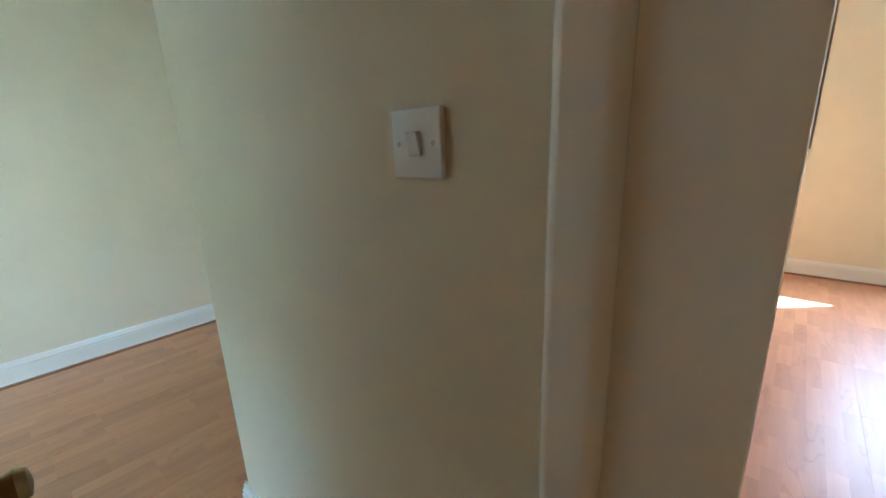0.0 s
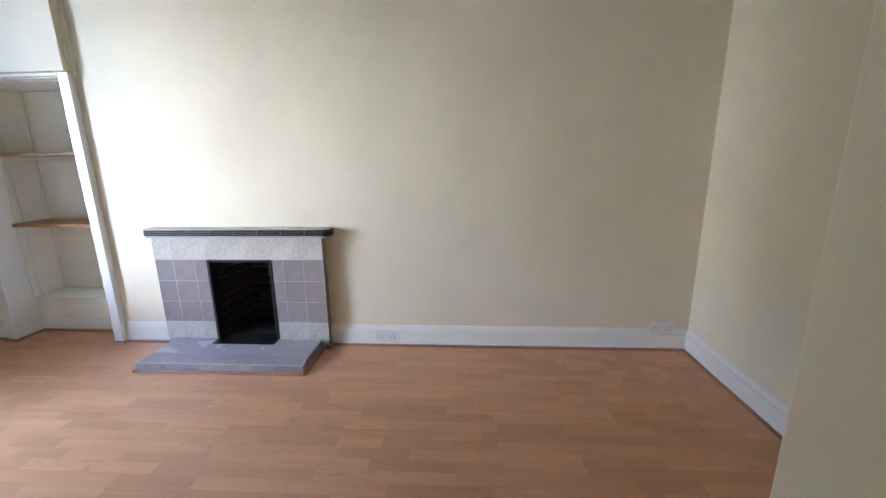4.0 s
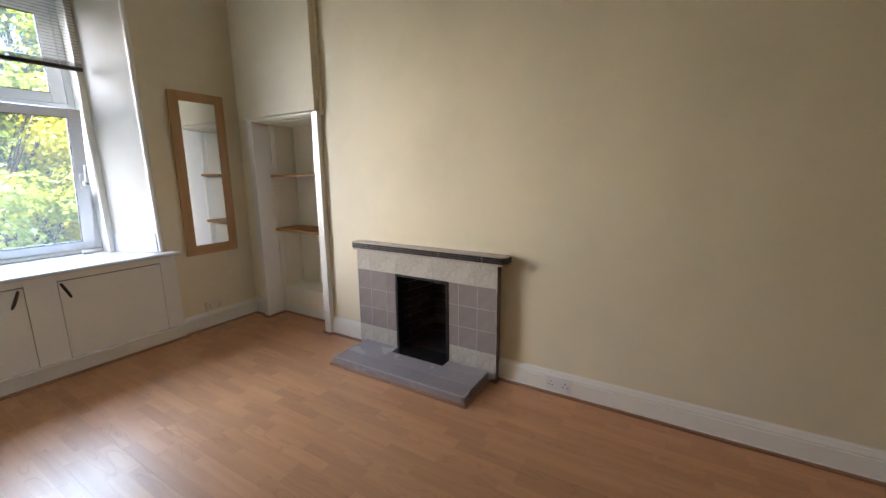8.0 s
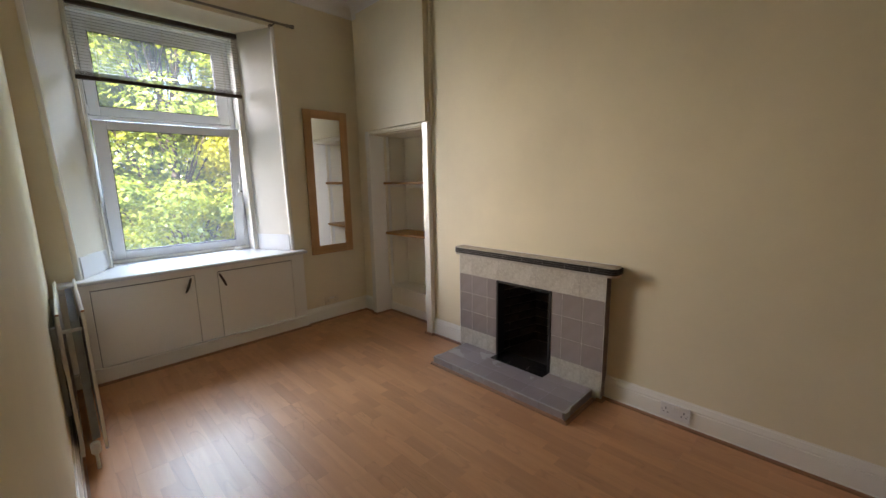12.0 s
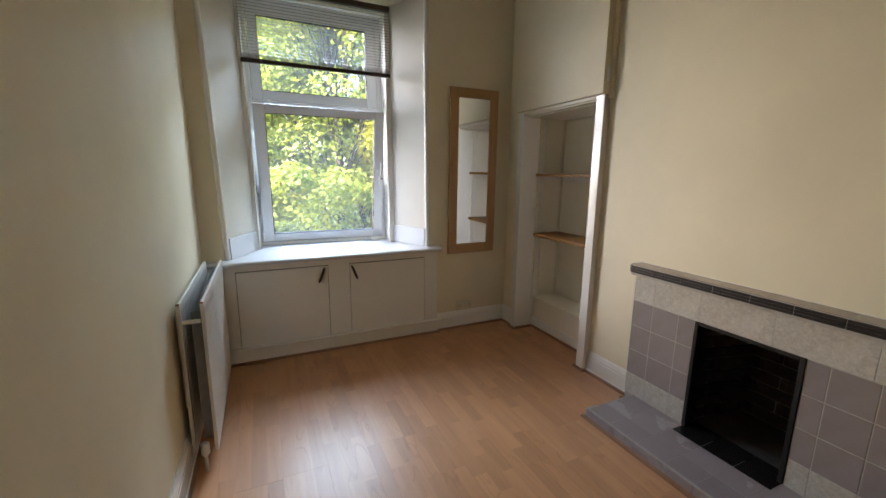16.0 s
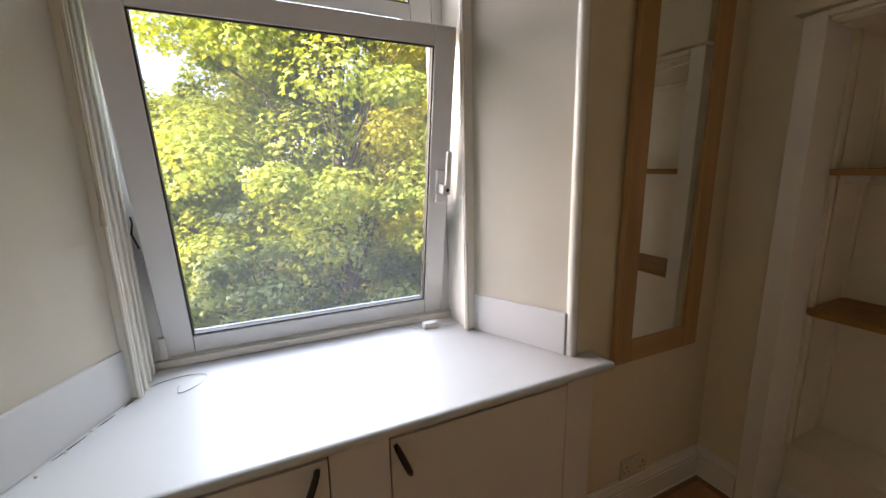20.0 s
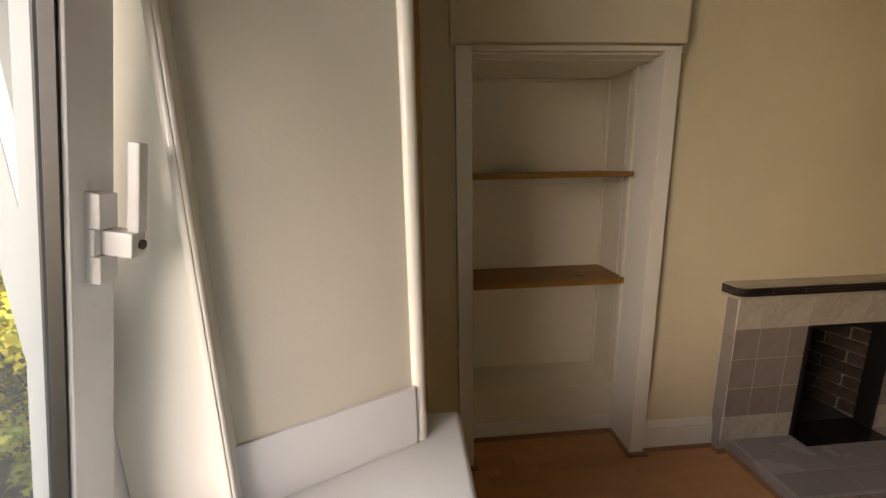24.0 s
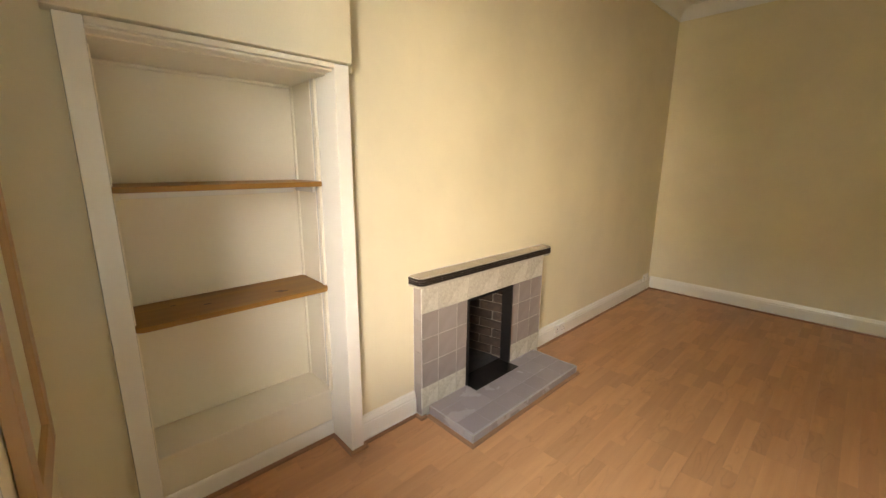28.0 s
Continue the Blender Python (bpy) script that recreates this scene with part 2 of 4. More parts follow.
M_RUST = plain("orange_rust", (0.30, 0.13, 0.045), 0.85, 0.0, 0.35)
M_BRASSY = plain("dull_brass", (0.42, 0.31, 0.15), 0.35, 0.9)
M_PLASTIC = plain("white_plastic", (0.78, 0.77, 0.75), 0.3, 0.0, 0.02)
M_SCREW = plain("screw_metal", (0.42, 0.40, 0.38), 0.35, 0.9)
M_PIN = plain("socket_hole", (0.02, 0.02, 0.02), 0.6)
M_SLAT = plain("brown_metal_slat", (0.115, 0.09, 0.072), 0.45, 0.0, 0.06)
M_RAIL = plain("dark_brown_rail", (0.040, 0.022, 0.014), 0.45)
M_ROD = plain("bronzed_steel_rod", (0.20, 0.17, 0.14), 0.38, 0.8)
M_CORD = plain("cream_cord", (0.66, 0.60, 0.46), 0.8)
M_GASKET = plain("black_gasket", (0.012, 0.012, 0.013), 0.5)
M_FIN = plain("grey_convector", (0.33, 0.35, 0.37), 0.5, 0.3)
M_STONE = glazed("grey_sandstone", (0.28, 0.25, 0.21), (0.36, 0.32, 0.27), 0.9, 3, 0.1, 0.4)

m, t, b, out = material("mirror_silver")
b.inputs["Base Color"].default_value, b.inputs["Metallic"].default_value, b.inputs["Roughness"].default_value = (0.86, 0.88, 0.87, 1), 1.0, 0.015
M_MIRROR = m

m, t, b, out = material("window_glass")
tr, gl, lay_w, mx = (t.nodes.new(k) for k in ("ShaderNodeBsdfTransparent", "ShaderNodeBsdfGlossy", "ShaderNodeLayerWeight", "ShaderNodeMixShader"))
tr.inputs[0].default_value, gl.inputs["Roughness"].default_value = (0.94, 0.96, 0.96, 1), 0.01
steep = N(t, "ShaderNodeMath", i_1=4.0)
steep.operation = "POWER"
gloss = N(t, "ShaderNodeMapRange", i_3=0.02, i_4=0.6)
t.links.new(lay_w.outputs["Facing"], steep.inputs[0])
t.links.new(steep.outputs[0], gloss.inputs[0])
t.links.new(gloss.outputs[0], mx.inputs[0])
t.links.new(tr.outputs[0], mx.inputs[1])
t.links.new(gl.outputs[0], mx.inputs[2])
# thin bluish veil mixed into the glass for the hazy glare outside
haze_veil, mx2 = t.nodes.new("ShaderNodeBsdfTranslucent"), t.nodes.new("ShaderNodeMixShader")
haze_veil.inputs[0].default_value = (0.74, 0.86, 0.95, 1)
film = N(t, "ShaderNodeMapRange", i_3=0.009, i_4=0.022)
t.links.new(noise_tex(t, coords(t), 2.2, 5.0), film.inputs[0])
t.links.new(film.outputs[0], mx2.inputs[0])
t.links.new(mx.outputs[0], mx2.inputs[1])
t.links.new(haze_veil.outputs[0], mx2.inputs[2])
t.links.new(mx2.outputs[0], out.inputs[0])
M_GLASS = m


def leafy(name, dark, light, warm):
    m, t, b, out = material(name)
    geo = t.nodes.new("ShaderNodeNewGeometry")
    v = coords(t)
    patch = noise_tex(t, v, 0.9, 3.0)
    f = mix(t, 0.74, geo.outputs["Random Per Island"], patch)
    col = ramp(t, f, [(0.28, dark), (0.5, light), (0.74, warm)])
    t.links.new(col, b.inputs["Base Color"])
    b.inputs["Roughness"].default_value = 0.42
    tl, mx = t.nodes.new("ShaderNodeBsdfTranslucent"), t.nodes.new("ShaderNodeMixShader")
    t.links.new(mix(t, 1.0, col, (1.5, 1.4, 0.5), "MULTIPLY"), tl.inputs[0])
    mx.inputs[0].default_value = 0.45
    t.links.new(b.outputs[0], mx.inputs[1])
    t.links.new(tl.outputs[0], mx.inputs[2])
    t.links.new(mx.outputs[0], out.inputs[0])
    return m


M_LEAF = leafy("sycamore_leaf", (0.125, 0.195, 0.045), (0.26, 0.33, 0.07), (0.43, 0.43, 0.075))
# brighter, yellower copy of the sycamore leaf; sunlight put into its colour
M_LEAF3 = leafy("sunlit_sycamore_leaf", (0.28, 0.31, 0.05), (0.49, 0.50, 0.08), (0.66, 0.57, 0.09))
# darker, bluer shrub leaf; the deep shade is put into its colour
M_LEAF2 = leafy("shade_coloured_shrub_leaf", (0.058, 0.108, 0.042), (0.12, 0.18, 0.062), (0.25, 0.27, 0.06))
M_BARK = plain("tree_bark", (0.085, 0.065, 0.048), 0.9, 0.0, 0.4, 9.0)
M_GRASS = glazed("rough_grass", (0.03, 0.055, 0.012), (0.07, 0.11, 0.025), 0.9, 2, 0.1, 0.6)

# ---- mesh tools ----
ORIGIN = {}


def box(bm, x0, y0, z0, x1, y1, z1, bev=0.0, seg=2):
    mat = Matrix.LocRotScale(((x0 + x1) / 2, (y0 + y1) / 2, (z0 + z1) / 2), None, (abs(x1 - x0), abs(y1 - y0), abs(z1 - z0)))
    vs = bmesh.ops.create_cube(bm, size=1.0, matrix=mat)["verts"]
    if bev:
        es = list({e for v in vs for e in v.link_edges})
        bmesh.ops.bevel(bm, geom=es, offset=bev, segments=seg, profile=0.5, affect="EDGES", clamp_overlap=True)
    return bm


def boxes(*rows, bev=0.0, seg=2):
    bm = bmesh.new()
    for r in rows:
        box(bm, *r, bev=bev, seg=seg)
    return bm


def prism(bm, poly, lo, hi, axis=2, bev=0.0):
    """A polygon of the two other axes (in their order) drawn out along an axis."""
    def put(p, h):
        q = list(p)
        q.insert(axis, h)
        return bm.verts.new(q)
    a, c = [put(p, lo) for p in poly], [put(p, hi) for p in poly]
    fs = [bm.faces.new(a), bm.faces.new(c[::-1])]
    n = len(poly)
    fs += [bm.faces.new((a[i], c[i], c[(i + 1) % n], a[(i + 1) % n])) for i in range(n)]
    bmesh.ops.recalc_face_normals(bm, faces=fs)
    if bev:
        es = list({e for f in fs for e in f.edges})
        bmesh.ops.bevel(bm, geom=es, offset=bev, segments=2, profile=0.5, affect="EDGES", clamp_overlap=True)
    return bm


def tube(bm, pts, r, n=10, cap=True):
    pts = [Vector(p) for p in pts]
    rs = r if isinstance(r, (list, tuple)) else [r] * len(pts)
    rings, up = [], Vector((0.31, 0.17, 0.93))
    for i, p in enumerate(pts):
        d = (pts[min(i + 1, len(pts) - 1)] - pts[max(i - 1, 0)]).normalized()
        s = d.cross(up)
        if s.length < 1e-3:
            s = d.cross(Vector((1, 0, 0)))
        s.normalize()
        q = s.cross(d)
        rings.append([bm.verts.new(p + rs[i] * (math.cos(a) * s + math.sin(a) * q)) for a in (2 * math.pi * k / n for k in range(n))])
    for a, c in zip(rings, rings[1:]):
        for k in range(n):
            bm.faces.new((a[k], a[(k + 1) % n], c[(k + 1) % n], c[k]))
    if cap:
        bm.faces.new(rings[0][::-1])
        bm.faces.new(rings[-1])
    return bm


def soft_normals(bm):
    """Corner normals ruled by the larger faces, so that flat sides stay flat up to their rounded edges."""
    area = {f: f.calc_area() for f in bm.faces}
    out = []
    for f in bm.faces:
        for lp in f.loops:
            n = Vector((0, 0, 0))
            for g in lp.vert.link_faces:
                if g.normal.dot(f.normal) > 0.75:
                    n += g.normal * area[g]
            out.append(n.normalized() if n.length > 0 else f.normal.copy())
    return out


def link(name, bm, mat, smooth=True):
    me = bpy.data.meshes.new(name)
    bm.normal_update()
    nor = soft_normals(bm) if smooth else None
    bm.to_mesh(me)
    bm.free()
    me.materials.append(mat)
    if smooth:
        me.polygons.foreach_set("use_smooth", [True] * len(me.polygons))
        me.normals_split_custom_set(nor)
    return new(name, me)


def structure(name, bm, mat, label, category):
    return tagged(link(name, bm, mat), label, category, kind="structure")


def thing(name, at, label, category, group="", kind=""):
    ob = new(name)
    ob.location = at
    ob.empty_display_size = 0.1
    ORIGIN[ob.name] = Vector(at)
    return tagged(ob, label, category, group, kind)


def part(name, bm, mat, parent, label=""):
    base = ORIGIN.get(parent.name, Vector((0, 0, 0)))
    bmesh.ops.translate(bm, vec=-base, verts=bm.verts)
    ob = link(name, bm, mat)
    ob.parent = parent
    ORIGIN[ob.name] = base
    return tagged(ob, label)


def piece(name, me, parent, at, rot=0.0):
    """One of many alike pieces on shared mesh data."""
    ob = new(name, me)
    ob.parent = parent
    ob.location = Vector(at) - ORIGIN.get(parent.name, Vector((0, 0, 0)))
    if rot:
        ob.rotation_euler = (0, 0, rot)
    return ob


def shared(name, bm, mat):
    me = bpy.data.meshes.new(name)
    bm.normal_update()
    bm.to_mesh(me)
    bm.free()
    me.materials.append(mat)
    return me

# ---- the shell of the room ----


RACK = 0.014               # the old window frame leans west by this much for each metre of height


def leaned(bm):
    """The two plaster corners of the window recess are out of plumb."""
    for v in bm.verts:
        if abs(v.co.y - YN) < 0.03:
            if abs(v.co.x + 2.22) < 0.035:
                v.co.x -= 0.009 + 0.0245 * (v.co.z - SILL)
            elif abs(v.co.x + 0.783) < 0.035:
                v.co.x += 0.016 - 0.0125 * (v.co.z - SILL)
        elif v.co.y > 5.36 and v.co.z > SILL and min(abs(v.co.x + 2.06), abs(v.co.x + 0.94)) < 0.02:
            v.co.x -= RACK * (v.co.z - SILL)
    return bm


H = 3.0                    # ceiling
YN = 5.03                  # face of the window wall
XW = -2.38                 # face of the radiator wall
YS = 1.047                 # face of the entrance return with the light switch
XS = -2.03                 # its end
SILL = 0.745
EAVES = 4.2                # top of the unseen outer walls, set for their shadow

bm = bmesh.new()
for r in ((0, -0.15, 0, 0.65, 2.70, H), (0, 2.70, 0.70, 0.65, 3.30, H), (0.42, 2.70, 0, 0.65, 3.30, 0.70), (0, 3.30, 0, 0.65, 3.955, H),
          (0.40, 3.955, 0, 0.65, 4.846, H), (0.0, 3.955, 1.83, 0.40, 4.846, H), (0, 4.846, 0, 0.65, YN + 0.62, H)):
    box(bm, *r)
wall_east = structure("wall_east", bm, M_WALL, "cream painted plaster chimney wall with recessed alcove", "wall")

bm = bmesh.new()
LEVELS = [0.746 + (2.641 - 0.746) * k / 10 for k in range(11)]
for z0, z1 in zip([0.0] + LEVELS, LEVELS + [H]):
    prism(bm, [(XW - 0.15, YN), (-2.22, YN), (-2.06, 5.385), (-2.06, 5.65), (XW - 0.15, 5.65)], z0, z1)
    prism(bm, [(-0.783, YN), (0.0, YN), (0.0, 5.65), (-0.94, 5.65), (-0.94, 5.385)], z0, z1)
box(bm, -2.22, YN, 2.645, -0.783, 5.65, H)
box(bm, -2.06, 5.40, 0, -0.94, 5.65, 0.72)
wall_north = structure("wall_north", leaned(bm), M_WALL, "cream painted window wall with splayed deep reveals", "wall")

wall_west = structure("wall_west", boxes((XW - 0.15, 2.0, 0, XW, YN, H)), M_WALL, "plain cream painted wall behind the radiator", "wall")
wall_south = structure("wall_south", boxes((XS, -0.15, 0, 0, 0, H)), M_WALL, "plain cream painted end wall", "wall")
bm = bmesh.new()
box(bm, -3.357, YS - 0.13, 0, XS, YS, H, 0.012, 3)
box(bm, XS - 0.13, -0.15, 0, XS, YS - 0.02, H)
box(bm, -4.12, YS - 0.13, 2.06, -3.357, YS, H)
box(bm, -4.40, YS - 0.13, 0, -4.12, YS, H)
structure("wall_entrance", bm, M_WALL, "cream painted entrance wall with a rounded corner", "wall")
wall_lobby = structure("wall_lobby", boxes((-4.40, 2.0, 0, XW - 0.15, 2.15, H), (-4.55, YS - 0.13, 0, -4.40, 2.15, H)), M_WALL, "cream painted lobby walls", "wall")
bm = bmesh.new()
for r in ((-5.4, -3.6, 0, -4.72, -3.46, H), (-3.92, -3.6, 0, XS - 0.13, -3.46, H), (-4.72, -3.6, 0, -3.92, -3.46, 0.9), (-4.72, -3.6, 2.3, -3.92, -3.46, H),
          (-5.4, -3.46, 0, -5.25, YS, H), (-5.25, YS - 0.13, 0, -4.55, YS, H), (XS - 0.13, -3.6, 0, XS, -0.15, H)):
    box(bm, *r)
wall_hall = structure("wall_hall", bm, M_WALL, "pale cream walls of the sunny hall room", "wall")

# unseen wall added to cut the low sky's glare on the hall floor
structure("wall_opposite", boxes((-30, -15, -3.3, 20, -14, 8.2)), M_STONE, "unseen grey stone wall blocking low sky from the hall", "building")

ceiling = structure("ceiling", boxes((-5.4, -3.6, H, 0.65, 5.65, H + 0.12)), M_CEIL, "plain white plaster ceiling", "ceiling")
# unseen building mass; its heights are set to shade the lower garden
upper = structure("upper_storey", boxes((-5.6, -3.8, H + 0.12, 0.9, 5.68, EAVES), (-9.0, 0.0, -3.3, -5.42, 5.68, EAVES + 2.4), (0.67, -3.8, -3.3, 6.5, 5.68, EAVES), (-5.4, -3.7, -3.3, 0.65, 5.64, -0.16)),
                  M_STONE, "unseen grey stone outer walls sized to shade the garden", "building")
base_floor = structure("floor", boxes((-2.53, -0.15, -0.15, 0.65, 5.4, -0.009), (-4.55, 0.91, -0.15, -2.53, 2.15, -0.009), (-5.4, -3.6, -0.15, -2.53, 0.91, -0.009), (-2.53, -3.6, -0.15, -2.03, -0.15, -0.009)), M_TRIM, "warm beech laminate floor in three-strip boards", "floor")
ORIGIN[base_floor.name] = Vector((0, 0, 0))


def cornice_run(bm, axis, lo, hi, wall, sign):
    """A cove between wall and ceiling; sign: the way from the wall into the room."""
    prof = [(0, H - 0.115), (0.012, H - 0.115), (0.014, H - 0.10)]
    prof += [(0.014 + 0.085 * (1 - math.cos(a)), H - 0.10 + 0.085 * math.sin(a)) for a in (radians(15 * k) for k in range(1, 7))]
    prof += [(0.115, H - 0.012), (0.115, H), (0, H)]
    prism(bm, [(wall + sign * d, z) for d, z in prof], lo, hi, axis)


bm = bmesh.new()
cornice_run(bm, 1, 0.0, YN, -0.0, -1)
cornice_run(bm, 1, 2.0, YN, XW, 1)
cornice_run(bm, 0, XW, 0, YN, -1)
cornice_run(bm, 0, XS, 0, 0, 1)
structure("trim_cornice", bm, M_CEIL, "white plaster cove cornice", "cornice")


def skirting(bm, axis, lo, hi, wall, sign, h=0.15, d=0.02):
    prof = [(0, 0), (d, 0), (d, h - 0.046), (d - 0.001, h - 0.0445), (d - 0.0045, h - 0.044), (d - 0.0045, h - 0.040), (d - 0.003, h - 0.036), (d - 0.004, h - 0.031),
            (d - 0.008, h - 0.022), (d - 0.0105, h - 0.012), (d - 0.0115, h - 0.008), (d - 0.0155, h - 0.0065), (d - 0.017, h), (0, h)]
    prism(bm, [(wall + sign * a, z) for a, z in prof], lo, hi, axis)


def bead(bm, axis, lo, hi, wall, sign, r=0.016):
    prof = [(0, 0), (r, 0), (r, 0.006), (r * 0.85, 0.011), (r * 0.5, 0.0145), (0, 0.016)]
    prism(bm, [(wall + sign * a, z) for a, z in prof], lo, hi, axis)


def runs(name, rows, label):
    """Skirting and floor bead along straight stretches: axis, from, to, wall, way."""
    sk, b0, b1, ck = bmesh.new(), bmesh.new(), bmesh.new(), bmesh.new()
    for axis, lo, hi, wall, sign in rows:
        skirting(sk, axis, lo, hi, wall, sign)
        bead(b1 if axis else b0, axis, lo, hi, wall + sign * 0.02, sign)
        face = wall + sign * 0.0202
        prism(ck, [(face, 0.0165), (face + sign * 0.005, 0.0165), (face + sign * 0.0035, 0.020), (face, 0.0225)], lo, hi, axis)
    ob = structure(name, sk, M_WHITE, label, "skirting")
    ORIGIN[ob.name] = Vector((0, 0, 0))
    for b, mat in ((b0, M_TRIMX), (b1, M_TRIM)):
        if len(b.verts):
            part("floor_bead", b, mat, ob, "brown wooden quarter-round floor bead")
    part("caulk", ck, M_CAULK, ob, "pale line of caulk over the bead")
    return ob


runs("baseboard_east", [(1, 0.0, 2.43, 0, -1), (1, 3.585, 3.955, 0, -1), (1, 4.86, YN, 0, -1)], "white moulded skirting board with brown floor bead")
runs("baseboard_north", [(0, -0.69, -0.02, YN, -1)], "white moulded skirting board with brown floor bead")
runs("baseboard_south", [(0, XS, -0.02, 0, 1)], "white moulded skirting board with brown floor bead")
runs("baseboard_west", [(1, 2.0, 4.96, XW, 1)], "white moulded skirting board with brown floor bead")
runs("baseboard_entrance", [(0, -3.19, XS + 0.012, YS, 1), (1, 0.0, YS + 0.012, XS, 1)], "white moulded skirting board round the entrance corner")
runs("baseboard_hall", [(0, -5.25, XS - 0.15, -3.46, 1)], "white moulded skirting board in the hall room")

# the splayed reveals and the head, greyer than the walls, darkened against overbright lamplight
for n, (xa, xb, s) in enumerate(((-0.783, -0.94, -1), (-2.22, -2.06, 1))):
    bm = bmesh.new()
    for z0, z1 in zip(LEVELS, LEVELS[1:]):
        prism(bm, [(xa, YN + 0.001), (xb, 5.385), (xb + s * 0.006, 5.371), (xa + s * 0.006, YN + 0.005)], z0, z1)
    structure("wall_reveal_%d" % (n + 1), leaned(bm), M_REVEAL, "splayed window reveal plaster, toned down against the strong light", "wall")

# staff beads on the window's two splayed corners
for x in (-0.783, -2.22):
    bm = tube(bmesh.new(), [(x, YN + 0.004, SILL), (x, YN + 0.004, 2.645)], 0.019, 12)
    structure("trim_staff_bead", leaned(bm), M_WHITE, "white rounded corner bead of the window reveal", "trim")

# door frame of the hall doorway beside the light switch
bm = bmesh.new()
box(bm, -3.2625, YS, 0, -3.195, YS + 0.034, 2.14, 0.016, 4)
box(bm, -3.3725, YS + 0.0005, 0, -3.245, YS + 0.016, 2.12, 0.003)
frame_ob = structure("door_1", bm, M_WHITE, "white painted architrave and lining of a doorway", "door frame")
ORIGIN[frame_ob.name] = Vector((0, 0, 0))
part("lining", boxes((-3.372, YS - 0.14, 0, -3.357, YS, 2.06), (-4.12, YS - 0.14, 2.045, -3.372, YS + 0.012, 2.06), (-4.12, YS - 0.14, 0, -4.105, YS + 0.012, 2.045), bev=0.002), M_WHITE, frame_ob)
part("architrave", boxes((-4.215, YS, 0, -4.12, YS + 0.02, 2.14), (-4.12, YS, 2.06, -3.357, YS + 0.02, 2.14), bev=0.005), M_WHITE, frame_ob)
part("strike_plate", boxes((-3.374, YS - 0.085, 1.30, -3.3718, YS - 0.06, 1.42)), M_SCREW, frame_ob, "worn metal strike plate")

# ---- floor boards: three printed strips to a board ----
BW, BL, SW = 0.195, 1.285, 0.065


def board_mesh(n):
    rnd = random.Random(40 + n)
    bm = bmesh.new()
    e = 0.0004
    for row in range(3):
        y, x0, x1 = 0.0, row * SW + (e if row == 0 else 0), (row + 1) * SW - (e if row == 2 else 0)
        y = e
        cut = [e]
        while cut[-1] < BL - 0.16:
            cut.append(cut[-1] + rnd.uniform(0.20, 0.46))
        cut[-1] = BL - e
        if cut[-1] - cut[-2] < 0.12:
            cut.pop(-2)
        for a, c in zip(cut, cut[1:]):
            vs = [bm.verts.new(p) for p in ((x0, a, 0), (x1, a, 0), (x1, c, 0), (x0, c, 0))]
            bm.faces.new(vs)
    vs = [bm.verts.new(p) for p in ((e, e, 0), (BW - e, e, 0), (BW - e, BL - e, 0), (e, BL - e, 0), (0, 0, -0.0012), (BW, 0, -0.0012), (BW, BL, -0.0012), (0, BL, -0.0012))]
    for i in range(4):
        j = (i + 1) % 4
        bm.faces.new((vs[4 + i], vs[4 + j], vs[j], vs[i]))
    return shared("floor_board", bm, M_FLOOR)


BOARDS = [board_mesh(n) for n in range(9)]
rnd = random.Random(7)


def lay(x0, x1, y0, y1):
    """Whole boards over a rectangle, staggered row by row; their ends run under the walls."""
    x = x0
    while x < x1:
        y = y0 - rnd.uniform(0.0, BL)
        while y < y1:
            lo, hi = max(y, y0), min(y + BL, y1)
            if hi - lo > 0.02:
                ob = piece("floor_board", BOARDS[rnd.randrange(9)], base_floor, (x, lo, 0))
                ob.scale[1] = (hi - lo) / BL
            y += BL
        x += BW


lay(-2.38, 0.16, 0.0, 5.02)
lay(-2.38 - 10 * BW, -2.40, 1.0, 2.01)
lay(-2.38 - 15 * BW, -3.36, -3.5, 1.0)
lay(-2.38 - 5 * BW, -2.19, -3.5, 0.92)

# ---- fireplace ----
fire = thing("fireplace", (-0.06, 3.0, 0), "tiled fireplace in taupe and mottled cream with empty sooty opening", "fireplace")
S0, S1, O0, O1, OT, HT = 2.425, 3.587, 2.775, 3.226, 0.632, 0.06
XF = -0.062
bm = bmesh.new()
for r in ((XF - 0.0064, S0 + 0.006, 0, 0, O0, 0.785), (XF - 0.0064, O1, 0, 0, S1 - 0.006, 0.785), (XF - 0.0064, O0, OT, 0, O1, 0.785)):
    box(bm, *r)
part("surround_core", bm, M_GROUT, fire)


def tiles(cols, rows, mat):
    for y0, y1 in zip(cols, cols[1:]):
        for z0, z1 in zip(rows, rows[1:]):
            bm = boxes((-0.0075, -(y1 - y0) / 2 + 0.0009, -(z1 - z0) / 2 + 0.0009, 0.001, (y1 - y0) / 2 - 0.0009, (z1 - z0) / 2 - 0.0009), bev=0.002, seg=1)
            piece("tile", shared("tile", bm, mat), fire, (XF, (y0 + y1) / 2, (z0 + z1) / 2))


tiles([S0, 2.562, 2.701, O0], [0.187, 0.335, 0.483, OT], M_TAUPE)
tiles([O1, 3.312, 3.46, S1], [0.187, 0.335, 0.483, OT], M_TAUPE)
tiles([S0, 2.562, 2.701, O0], [HT, 0.187], M_MARBLE)
tiles([O1, 3.312, 3.46, S1], [HT, 0.187], M_MARBLE)
tiles([S0, 2.585, 2.90, 3.21, 3.46, S1], [OT, 0.785], M_MARBLE)
